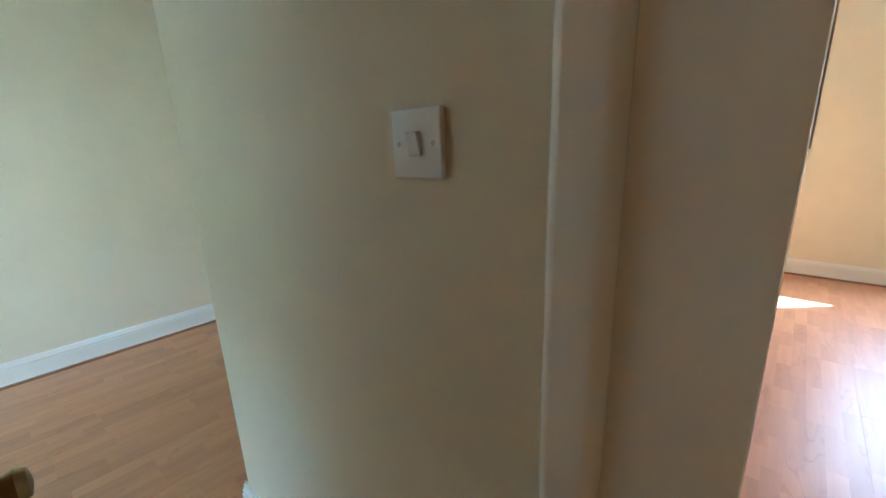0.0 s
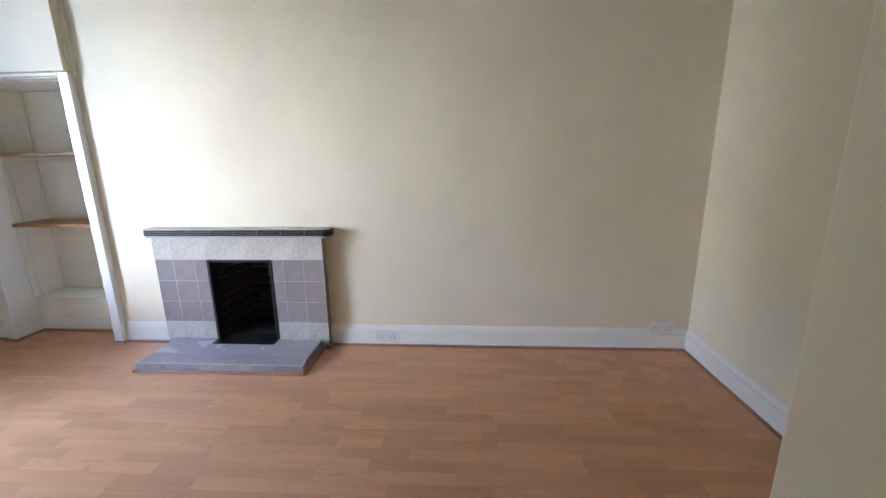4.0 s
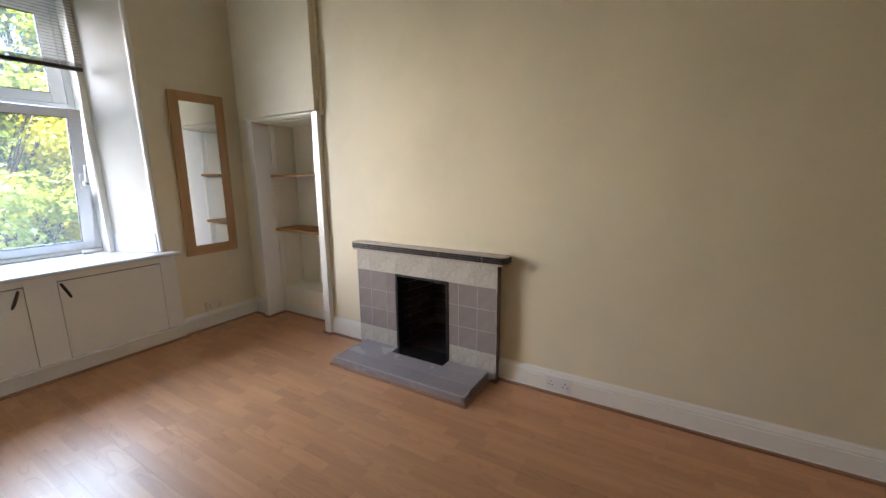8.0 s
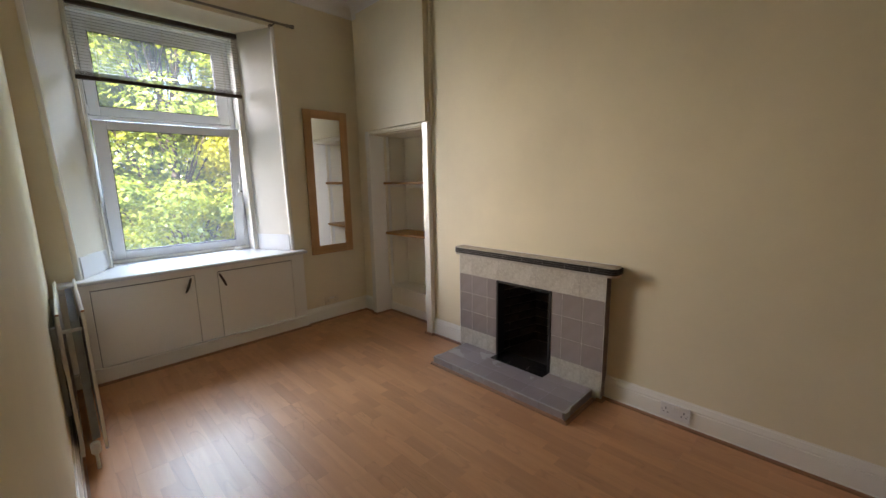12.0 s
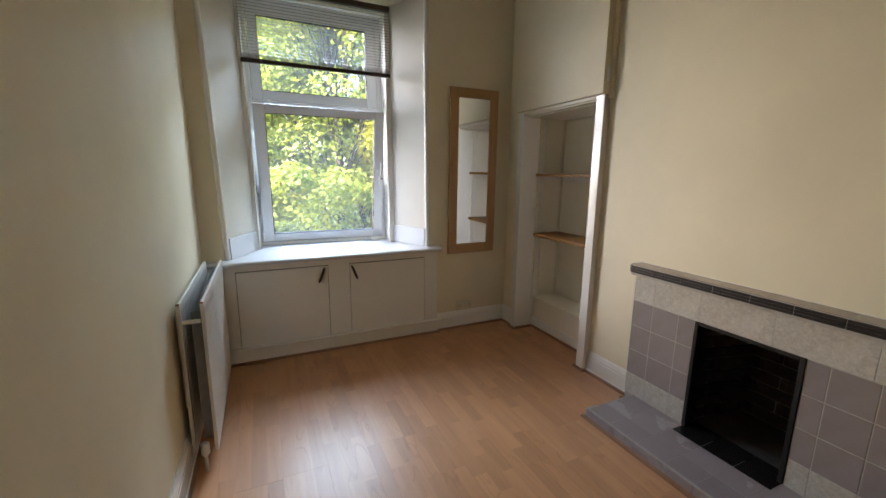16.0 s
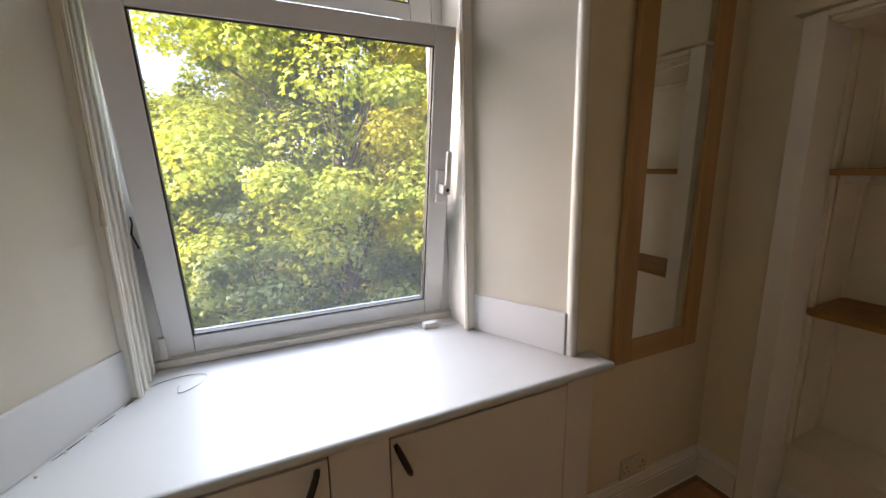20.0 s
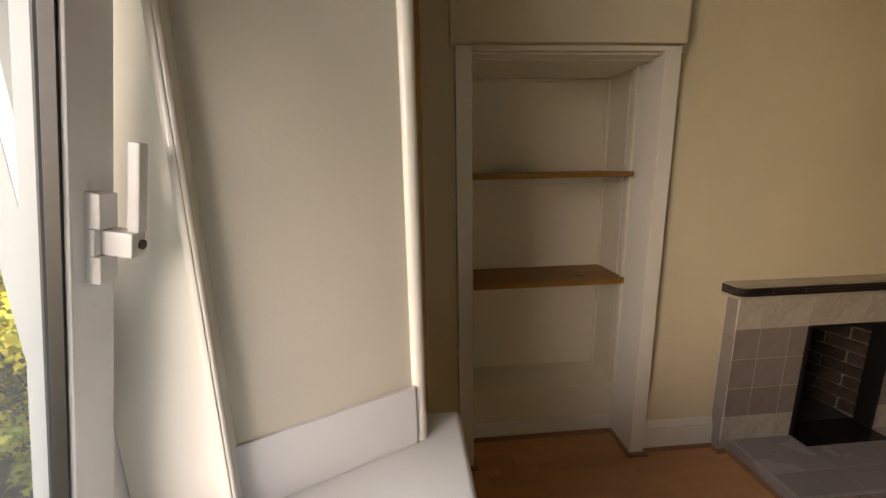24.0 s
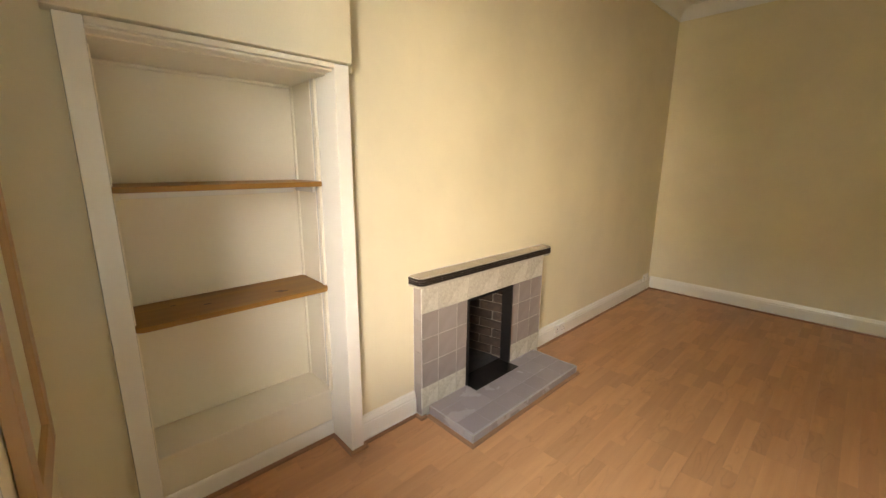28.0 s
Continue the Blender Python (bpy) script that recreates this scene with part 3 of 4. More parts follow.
for y, sgn in ((S0 + 0.006, -1), (S1 - 0.006, 1)):
    for z0, z1 in ((0.02, 0.21), (0.21, 0.40), (0.40, 0.59), (0.59, 0.785)):
        bm = boxes((-0.031, -0.003, -(z1 - z0) / 2 + 0.0012, 0.031, 0.003, (z1 - z0) / 2 - 0.0012), bev=0.0009, seg=1)
        piece("tile", shared("tile", bm, M_TAUPE), fire, (XF / 2, y + sgn * 0.0028, (z0 + z1) / 2))

# mantel shelf with rounded front corners and a ribbed dark edge
def mantel_outline(x_front, y0, y1, r):
    pts = [(0.0, y0)]
    pts += [(x_front + r - r * math.sin(a), y0 + r - r * math.cos(a)) for a in (radians(18 * k) for k in range(0, 6))]
    pts += [(x_front + r - r * math.cos(a), y1 - r + r * math.sin(a)) for a in (radians(18 * k) for k in range(0, 6))]
    return pts + [(0.0, y1)]


mantel = part("mantel_shelf", prism(bmesh.new(), mantel_outline(-0.098, 2.364, 3.618, 0.035), 0.785, 0.839), M_GROUT, fire)
cuts = [2.362 + (3.62 - 2.362) * k / 8 for k in range(9)]
for y0, y1 in zip(cuts, cuts[1:]):
    part("mantel_tile", boxes((-0.092, y0 + 0.009 * (y0 < 2.4) + 0.0012, 0.838, -0.001, y1 - 0.009 * (y1 > 3.6) - 0.0012, 0.8445), bev=0.002, seg=1), M_BEIGE, mantel)
    for z in (0.7985, 0.812, 0.8255):
        a, c = max(y0, 2.395), min(y1, 3.587)
        part("edge_tile", boxes((-0.1035, a + 0.001, z, -0.096, c - 0.001, z + 0.0128), bev=0.003, seg=2), M_EDGE, mantel, "ribbed black edge tile")
for y, sgn in ((2.364, -1), (3.618, 1)):
    for z in (0.7985, 0.812, 0.8255):
        pts = [(-0.002, y), (-0.06, y)] + [(-0.098 + 0.035 - 0.035 * math.sin(a), y - sgn * 0.035 + sgn * 0.035 * math.cos(a)) for a in (radians(18 * k) for k in range(1, 6))]
        bm = tube(bmesh.new(), [(px - 0.002, py, z + 0.0064) for px, py in pts], 0.0064, 8)
        part("edge_tile", bm, M_EDGE, mantel, "ribbed black edge tile")

# hearth with clipped front corners
HX, HY0, HY1 = -0.415, 2.475, 3.535
outline = [(XF + 0.001, HY0 + 0.01), (-0.34, HY0 + 0.01), (-0.375, HY0 - 0.006), (HX, HY0 - 0.004), (HX, HY1 + 0.004), (-0.375, HY1 + 0.006), (-0.34, HY1 - 0.01), (XF + 0.001, HY1 - 0.01)]
hearth = part("hearth", prism(bmesh.new(), outline, 0, HT - 0.0011, 2), M_GROUT2, fire)
hy = [HY0 + 0.012, 2.65, 2.79, 2.93, 3.07, 3.22, 3.38, HY1 - 0.012]
for y0, y1 in zip(hy, hy[1:]):
    part("hearth_tile", boxes((-0.285, y0 + 0.0007, HT - 0.0075, -0.154, y1 - 0.0007, HT), bev=0.0012, seg=1), M_LILAC, hearth)
    bm = boxes((-0.408, y0 + 0.0007, HT - 0.0075, -0.2875, y1 - 0.0007, HT), bev=0.002, seg=2)
    part("hearth_tile", bm, M_LILAC2, hearth, "polished lilac-grey edge tile")
    part("hearth_tile", boxes((HX - 0.006, y0 + 0.0007, 0.004, HX + 0.001, y1 - 0.0007, HT - 0.004), bev=0.003, seg=2), M_LILAC, hearth)
for y0, y1 in ((HY0 + 0.012, 2.62), (2.62, O0 + 0.003), (3.217, 3.38), (3.38, HY1 - 0.012)):
    part("hearth_tile", boxes((-0.1515, y0 + 0.0007, HT - 0.0075, -0.0715, y1 - 0.0007, HT), bev=0.0012, seg=1), M_LILAC, hearth)
for k in range(3):
    y0, y1 = O0 + 0.005 + k * 0.146, O0 + 0.003 + (k + 1) * 0.146
    part("hearth_tile", boxes((-0.1515, y0, HT - 0.0075, 0.02, y1, HT + 0.001), bev=0.0012, seg=1), M_BLACK, hearth, "glossy black hearth tile")
for y, sgn in ((HY0 + 0.01, -1), (HY1 - 0.01, 1)):
    for x0, x1 in ((-0.34, -0.20), (-0.198, -0.066)):
        part("hearth_tile", boxes((x0, y - 0.004, 0.004, x1, y + 0.004, HT - 0.003), bev=0.0012, seg=1), M_LILAC, hearth)
bm = bmesh.new()
bead(bm, 1, HY0 - 0.02, HY1 + 0.02, HX - 0.006, -1)
part("floor_bead", bm, M_TRIM, fire, "brown wooden floor bead")
for axis, lo, hi, wall, way in ((0, HX - 0.022, XF - 0.02, HY0 - 0.006, -1), (0, HX - 0.022, XF - 0.02, HY1 + 0.006, 1), (0, XF - 0.022, -0.0365, S0 - 0.001, -1), (0, XF - 0.022, -0.0365, S1 + 0.001, 1),
                                (1, S0 - 0.016, HY0 - 0.023, XF - 0.008, -1), (1, HY1 + 0.023, S1 + 0.016, XF - 0.008, -1)):
    bm = bmesh.new()
    bead(bm, axis, lo, hi, wall, way)
    part("floor_bead", bm, M_TRIM if axis else M_TRIMX, fire, "brown wooden floor bead")

# pale worn edge along the hearth and a line of caulk where the surround meets the plaster
for pts in ([(-0.075, HY0 + 0.006, HT - 0.002), (-0.34, HY0 + 0.006, HT - 0.002), (-0.375, HY0 - 0.004, HT - 0.002), (HX - 0.003, HY0 - 0.003, HT - 0.002)],
            [(-0.075, HY1 - 0.006, HT - 0.002), (-0.34, HY1 - 0.006, HT - 0.002), (-0.375, HY1 + 0.004, HT - 0.002), (HX - 0.003, HY1 + 0.003, HT - 0.002)],
            [(HX - 0.004, HY0 - 0.003, HT - 0.002), (HX - 0.004, HY1 + 0.003, HT - 0.002)],
            [(HX - 0.004, HY0 - 0.003, 0.012), (HX - 0.004, HY0 - 0.003, HT - 0.002)], [(HX - 0.004, HY1 + 0.003, 0.012), (HX - 0.004, HY1 + 0.003, HT - 0.002)]):
    part("edge_line", tube(bmesh.new(), pts, 0.0019, 6), M_GROUT, hearth, "pale worn grout along the edge")
rc = random.Random(5)
for a, c in (((-0.003, S0 - 0.001, 0.15), (-0.003, S0 - 0.001, 0.785)), ((-0.003, S1 + 0.001, 0.15), (-0.003, S1 + 0.001, 0.785)), ((-0.003, 2.364, 0.8455), (-0.003, 3.618, 0.8455)),
             ((XF - 0.008, S0 + 0.001, HT), (XF - 0.008, S0 + 0.001, 0.785)), ((XF - 0.008, S1 - 0.001, HT), (XF - 0.008, S1 - 0.001, 0.785))):
    va, vc = Vector(a), Vector(c)
    part("caulk", tube(bmesh.new(), [va.lerp(vc, k / 14) for k in range(15)], [rc.uniform(0.0006, 0.002) for k in range(15)], 6), M_CAULK, fire, "uneven line of white caulk")

# opening: black steel frame, sooty brick chamber with splayed sides
F0, F1 = O0 + 0.002, O1 - 0.002
part("fire_frame", boxes((XF - 0.012, F0, HT, 0.004, F0 + 0.019, OT), (XF - 0.012, F1 - 0.019, HT, 0.004, F1, OT), (XF - 0.012, F0 + 0.019, OT - 0.017, 0.004, F1 - 0.019, OT), bev=0.003), M_STEEL, fire, "black steel frame of the fire opening")
bm = bmesh.new()
prism(bm, [(0.0, F0 - 0.03), (0.40, F0 + 0.07), (0.40, F0 - 0.06), (0.0, F0 - 0.06)], 0, 0.70)
prism(bm, [(0.0, F1 + 0.03), (0.0, F1 + 0.06), (0.40, F1 + 0.06), (0.40, F1 - 0.07)], 0, 0.70)
box(bm, 0.37, F0, 0, 0.42, F1, 0.70)
part("chamber", bm, M_MORTAR, fire, "soot-blackened fire chamber")
part("chamber_floor", boxes((-0.058, F0 + 0.001, 0.002, 0.37, F1 - 0.001, 0.056)), M_SOOT, fire, "sooty floor of the fire chamber")
BRICK = shared("brick", boxes((-0.1, -0.012, -0.029, 0.1, 0.012, 0.029), bev=0.004, seg=1), M_BRICK)
HALF = shared("brick", boxes((-0.047, -0.012, -0.029, 0.047, 0.012, 0.029), bev=0.004, seg=1), M_BRICK)
for row in range(9):
    z = 0.095 + row * 0.067
    for y, ang, sgn in ((F0 - 0.03, math.atan2(0.10, 0.40), 1), (F1 + 0.03, -math.atan2(0.10, 0.40), -1)):
        spans = ((0.10, BRICK), (0.31, BRICK)) if row % 2 else ((0.05, HALF), (0.21, BRICK), (0.365, HALF))
        for d, me in spans:
            piece("brick", me, fire, (d * math.cos(ang), y + d * math.sin(ang) + sgn * 0.004, z), ang)
    for y, me in (((2.92, BRICK), (3.13, BRICK)) if row % 2 else ((2.87, HALF), (3.02, BRICK), (3.17, HALF))):
        piece("brick", me, fire, (0.366, y, z), radians(90))
# ---- alcove with shelves ----
A0, A1, AX = 3.955, 4.846, -0.045
alc = thing("alcove_cupboard", (0.0, 4.4, 0), "white painted built-in shelved alcove below a boxed-in upper cupboard", "cupboard")
part("post", boxes((AX, A0, 0, 0.19, 4.022, 1.826), bev=0.004), M_WHITE, alc)
part("post", boxes((AX, 4.782, 0, 0.19, A1, 1.826), bev=0.004), M_WHITE, alc)
upper_box = part("upper_panel", boxes((AX - 0.023, A0 - 0.004, 1.829, -0.001, A1 + 0.02, H - 0.116), bev=0.004), M_WALL, alc, "cream boxed-in panel over the alcove")
part("cover_strip", boxes((-0.022, A0 - 0.034, 1.80, -0.0005, A0 - 0.0045, H - 0.116), bev=0.005), M_WALL, upper_box, "cream cover strip along the wall")
part("catch", boxes((-0.046, A0 - 0.014, 1.90, -0.026, A0 - 0.004, 1.98), bev=0.003), M_WHITE, upper_box, "small painted catch")
part("head_moulding", boxes((AX - 0.004, 4.022, 1.806, 0.02, 4.782, 1.826), (AX + 0.014, 4.022, 1.796, 0.032, 4.782, 1.806), bev=0.004), M_ALCOVE, alc)
part("soffit", boxes((0.0325, 4.022, 1.791, 0.395, 4.782, 1.812)), M_ALCOVE, alc)
part("soffit_bead", boxes((0.366, 4.0365, 1.776, 0.3815, 4.7675, 1.7905), bev=0.005), M_ALCOVE, alc)
part("back_panel", boxes((0.382, 4.022, 0.0, 0.398, 4.782, 1.7905)), M_ALCOVE, alc)
part("side_panel", boxes((0.19, A0 + 0.002, 0.0, 0.382, 4.026, 1.7905)), M_ALCOVE, alc)
part("side_panel", boxes((0.19, 4.778, 0.0, 0.382, A1 - 0.002, 1.7905)), M_ALCOVE, alc)
for y0, y1 in ((4.022, 4.036), (4.768, 4.782)):
    part("batten", boxes((0.125, y0, 0.275, 0.15, y1, 1.79), bev=0.003), M_ALCOVE, alc)
    part("batten", boxes((0.365, y0, 0.275, 0.382, y1, 1.79), bev=0.003), M_ALCOVE, alc)
part("plinth_front", boxes((0.155, 4.022, 0, 0.175, 4.782, 0.258), bev=0.002), M_ALCOVE, alc)
part("bottom_shelf", boxes((0.139, 4.023, 0.256, 0.382, 4.781, 0.278), bev=0.004), M_ALCOVE, alc)
bm = bmesh.new()
prism(bm, [(0.155, 0), (0.155, 0.092), (0.150, 0.092), (0.141, 0.080), (0.141, 0)], 4.023, 4.781, 1)
part("plinth_skirting", bm, M_WHITE, alc)
for axis, lo, hi, wall, way in ((1, 4.023, 4.781, 0.141, -1), (1, A0 - 0.016, 4.038, AX, -1), (1, 4.766, A1 + 0.016, AX, -1), (0, AX, -0.0365, A0, -1), (0, AX, 0.125, 4.022, 1), (0, AX, 0.125, 4.782, -1), (0, AX, -0.0365, A1, 1)):
    bm = bmesh.new()
    bead(bm, axis, lo, hi, wall, way)
    part("floor_bead", bm, M_TRIM if axis else M_TRIMX, alc, "brown wooden floor bead")


def shelf(name, z, x_front, label):
    r = 0.035
    pts = [(0.380, 4.026), (0.380, 4.778), *((x_front + r - r * math.sin(a), 4.778 - r + r * math.cos(a)) for a in (radians(15 * k) for k in range(7))),
           *((x_front + r - r * math.cos(a), 4.026 + r - r * math.sin(a)) for a in (radians(15 * k) for k in range(7)))]
    ob = thing(name, (0.2, 4.4, z - 0.022), label, "shelf", "pine shelves in the alcove")
    plank = part("plank", prism(bmesh.new(), pts, z - 0.022, z, 2, 0.003), M_PINE, ob)
    return ob, plank


sh, plank = shelf("wooden_shelf", 1.347, 0.085, "waxed pine shelf high in the white alcove")
for y0, y1 in ((4.037, 4.053), (4.751, 4.767)):
    part("bracket", boxes((0.16, y0, 1.295, 0.35, y1, 1.325), bev=0.002), M_WHITE, sh, "white wooden bearer")
part("bearer", boxes((0.368, 4.053, 1.285, 0.381, 4.751, 1.325), bev=0.002), M_WHITE, sh, "white wooden bearer")
sh, plank = shelf("wooden_shelf", 0.848, 0.088, "waxed pine shelf with dark knots low in the alcove")
for x, y, a, c in ((0.17, 4.22, 0.010, 0.024), (0.185, 4.235, 0.006, 0.018), (0.21, 4.52, 0.007, 0.016), (0.28, 4.63, 0.006, 0.012)):
    bm = bmesh.new()
    bmesh.ops.create_circle(bm, cap_ends=True, segments=14, radius=1.0, matrix=Matrix.LocRotScale((x, y, 0.8484), None, (a, c, 1)))
    part("knot", bm, M_KNOT, plank, "dark knot")
for y0, y1 in ((4.037, 4.053), (4.751, 4.767)):
    part("bracket", boxes((0.16, y0, 0.796, 0.35, y1, 0.826), bev=0.002), M_WHITE, sh, "white wooden bearer")

# ---- cupboard and sill under the window ----
cup = thing("window_cupboard", (-1.5, 5.2, 0), "white painted built-in cupboard with two doors under the window", "cupboard")
X0, X1, YF = -2.362, -0.69, 5.0
part("face_frame", boxes((X0, YF, 0.10, -2.192, YF + 0.02, 0.715), (-1.578, YF, 0.10, -1.42, YF + 0.02, 0.715), (-0.806, YF, 0.10, X1, YF + 0.02, 0.715),
                         (-2.192, YF, 0.664, -1.578, YF + 0.02, 0.715), (-1.42, YF, 0.664, -0.806, YF + 0.02, 0.715), (-2.192, YF, 0.10, -1.578, YF + 0.02, 0.112), (-1.42, YF, 0.10, -0.806, YF + 0.02, 0.112), bev=0.0015, seg=1), M_WHITE, cup)
part("end_panel", boxes((X1 - 0.02, YF + 0.0205, 0.0, X1, YN, 0.715)), M_WHITE, cup)
# near-black sheet behind the doors; the gaps' shade is put into its colour
part("back_panel", boxes((X0 + 0.01, YF + 0.022, 0.09, X1 - 0.022, YF + 0.028, 0.712)), M_PIN, cup, "near-black sheet for the shaded gaps round the doors")
part("ledge", boxes((X0, YF - 0.034, 0.100, X1 + 0.012, YF - 0.0015, 0.120), bev=0.004), M_WHITE, cup)
part("plinth", boxes((X0, YF - 0.018, 0.0, X1, YF + 0.012, 0.0995), bev=0.002), M_WHITE, cup)
bm = bmesh.new()
bead(bm, 0, X0, X1 + 0.016, YF - 0.018, -1)
part("floor_bead", bm, M_TRIMX, cup, "brown wooden floor bead")
for x0, x1, hx, lean in ((-2.189, -1.581, -1.627, 1), (-1.417, -0.809, -1.386, -1)):
    door = part("door", boxes((x0, YF - 0.001, 0.1165, x1, YF + 0.019, 0.6575), bev=0.002), M_WHITE, cup, "plain white cupboard door")
    top, low = Vector((hx + lean * 0.021, YF - 0.022, 0.647)), Vector((hx - lean * 0.021, YF - 0.022, 0.541))
    bm = tube(bmesh.new(), [top.lerp(low, k / 8) + Vector((0, 0.012 * abs(k / 4 - 1) ** 3, 0)) for k in range(9)], [0.006, 0.0085, 0.009, 0.009, 0.009, 0.009, 0.009, 0.0085, 0.006], 10)
    h = part("handle", bm, M_BRASS, door, "dark bronze slanting bow handle")
    for p in (top.lerp(low, 0.12), top.lerp(low, 0.88)):
        part("handle_post", tube(bmesh.new(), [(p.x, p.y, p.z), (p.x, YF - 0.0005, p.z)], 0.0055, 8), M_BRASS, door, "dark bronze handle post")

sill = thing("window_board", (-1.5, 5.2, 0.716), "deep glossy white window board over the cupboard", "window sill")
bm = bmesh.new()
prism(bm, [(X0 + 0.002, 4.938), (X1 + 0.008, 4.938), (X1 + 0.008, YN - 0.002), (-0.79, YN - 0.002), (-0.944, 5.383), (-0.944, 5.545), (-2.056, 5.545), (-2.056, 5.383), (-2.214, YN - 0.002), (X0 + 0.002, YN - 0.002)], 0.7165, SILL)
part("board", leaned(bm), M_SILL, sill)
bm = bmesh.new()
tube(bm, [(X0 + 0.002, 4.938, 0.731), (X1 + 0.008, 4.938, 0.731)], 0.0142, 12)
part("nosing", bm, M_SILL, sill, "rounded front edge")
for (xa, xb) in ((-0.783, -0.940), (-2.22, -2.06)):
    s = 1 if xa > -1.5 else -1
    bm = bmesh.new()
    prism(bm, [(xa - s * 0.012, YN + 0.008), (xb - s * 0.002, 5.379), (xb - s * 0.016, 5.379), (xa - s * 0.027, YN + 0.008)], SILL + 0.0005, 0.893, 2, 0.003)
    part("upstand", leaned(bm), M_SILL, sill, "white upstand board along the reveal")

for xa, ya, xb, yb in ((-2.158, 5.150, -2.120, 5.226), (-2.108, 5.258, -2.085, 5.302), (-2.074, 5.332, -2.060, 5.362)):
    pts = [(xa + (xb - xa) * k / 4 + 0.016 + 0.0012 * (k % 2), ya + (yb - ya) * k / 4, SILL + 0.0006) for k in range(5)]
    part("paint_crack", leaned(tube(bmesh.new(), pts, [0.0005, 0.0013, 0.0016, 0.0012, 0.0005], 5)), M_CRACK, sill, "fine dark crack in the paint")

# ---- window ----
win = structure("window_1", boxes((-2.058, 5.386, SILL + 0.001, -2.028, 5.555, 2.644), (-0.972, 5.386, SILL + 0.001, -0.942, 5.555, 2.644), (-2.028, 5.47, 2.60, -0.972, 5.555, 2.644), bev=0.003), M_WHITE, "white upvc window with a tilted lower sash and fixed top light", "window")
ORIGIN[win.name] = Vector((0, 0, 0))
for x0, x1, s in ((-2.072, -2.022, 1), (-0.990, -0.930, -1)):
    part("window_architrave", boxes((x0, 5.372, SILL + 0.001, x1, 5.3855, 2.642), bev=0.004), M_WHITE, win)
    xe = x1 if s > 0 else x0
    part("architrave_bead", tube(bmesh.new(), [(xe - s * 0.009, 5.3715, SILL + 0.001), (xe - s * 0.009, 5.3715, 2.642)], 0.0055, 10), M_WHITE, win)
for x0, x1 in ((-2.0275, -2.019),):
    for y in (5.405, 5.455, 5.502):
        part("parting_bead", boxes((x0, y, SILL + 0.002, x1, y + 0.014, 2.598), bev=0.003), M_WHITE, win)
for y0, y1, mat, nm, lb in ((5.556, 5.579, M_UPVC, "window_frame", ""), (5.579, 5.625, M_UPVC_OUT, "outer_frame", "outer half of the frame, coloured darker against strong light")):
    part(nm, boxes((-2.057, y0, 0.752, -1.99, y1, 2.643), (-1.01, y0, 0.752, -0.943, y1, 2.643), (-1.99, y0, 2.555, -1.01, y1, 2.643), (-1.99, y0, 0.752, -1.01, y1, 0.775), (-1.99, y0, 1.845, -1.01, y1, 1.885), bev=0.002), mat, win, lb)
part("sill_strip", boxes((-2.056, 5.535, SILL + 0.0005, -0.944, 5.5555, 0.772), bev=0.006), M_WHITE, win)


def sash(x0, x1, z0, z1, gx0, gx1, gz0, gz1, y, m, label):
    """Sash members, gasket and pane, upright at y and then turned by m."""
    def done(bm):
        bmesh.ops.transform(bm, matrix=m, verts=bm.verts)
        return bm
    s = part("sash", done(boxes((x0, y - 0.035, z0, gx0, y - 0.005, z1), (gx1, y - 0.035, z0, x1, y - 0.005, z1), (gx0, y - 0.035, z0, gx1, y - 0.005, gz0), (gx0, y - 0.035, gz1, gx1, y - 0.005, z1), bev=0.005)), M_UPVC, win, label)
    g, o = 0.005, 0.009
    for y0, y1, k, mat, nm, lb in ((y - 0.005, y - 0.002, -0.004, M_GASKET, "outer_gasket", "black outer glazing gasket"), (y - 0.002, y + 0.030, o, M_UPVC_OUT, "outer_bead", "outer half of the sash, coloured darker against strong light")):
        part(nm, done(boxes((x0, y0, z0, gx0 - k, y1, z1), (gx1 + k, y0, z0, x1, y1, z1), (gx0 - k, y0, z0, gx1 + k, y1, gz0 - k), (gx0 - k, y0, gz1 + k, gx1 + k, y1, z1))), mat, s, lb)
    part("gasket", done(boxes((gx0 - 0.001, y - 0.028, gz0, gx0 + g, y - 0.010, gz1), (gx1 - g, y - 0.028, gz0, gx1 + 0.001, y - 0.010, gz1), (gx0 + g, y - 0.028, gz0 - 0.001, gx1 - g, y - 0.010, gz0 + g), (gx0 + g, y - 0.028, gz1 - g, gx1 - g, y - 0.010, gz1 + 0.001))), M_GASKET, s, "black rubber gasket")
    pane = part("pane", done(boxes((gx0 + 0.001, y - 0.012, gz0 + 0.001, gx1 - 0.001, y - 0.008, gz1 - 0.001))), M_GLASS, s, "clear glass pane")
    pane.visible_shadow = False
    return s


TILT = Matrix.Translation((0, 5.60, 0.775)) @ Matrix.Rotation(radians(10.8), 4, "X") @ Matrix.Translation((0, -5.60, -0.775))
low_sash = sash(-1.995, -1.005, 0.765, 1.855, -1.915, -1.083, 0.842, 1.792, 5.60, TILT, "lower sash tilted inwards at the top")
sash(-1.988, -1.012, 1.887, 2.553, -1.918, -1.095, 1.955, 2.49, 5.59, Matrix.Identity(4), "closed top light")


def turned(bm):
    bmesh.ops.transform(bm, matrix=TILT, verts=bm.verts)
    return bm


hz = 1.334
lever = part("handle", turned(boxes((-1.061, 5.546, hz - 0.075, -1.027, 5.568, hz - 0.036), (-1.061, 5.553, hz - 0.037, -1.027, 5.568, hz + 0.002), (-1.061, 5.546, hz + 0.001, -1.027, 5.568, hz + 0.05), bev=0.003)), M_PLASTIC, low_sash, "white lockable lever handle")
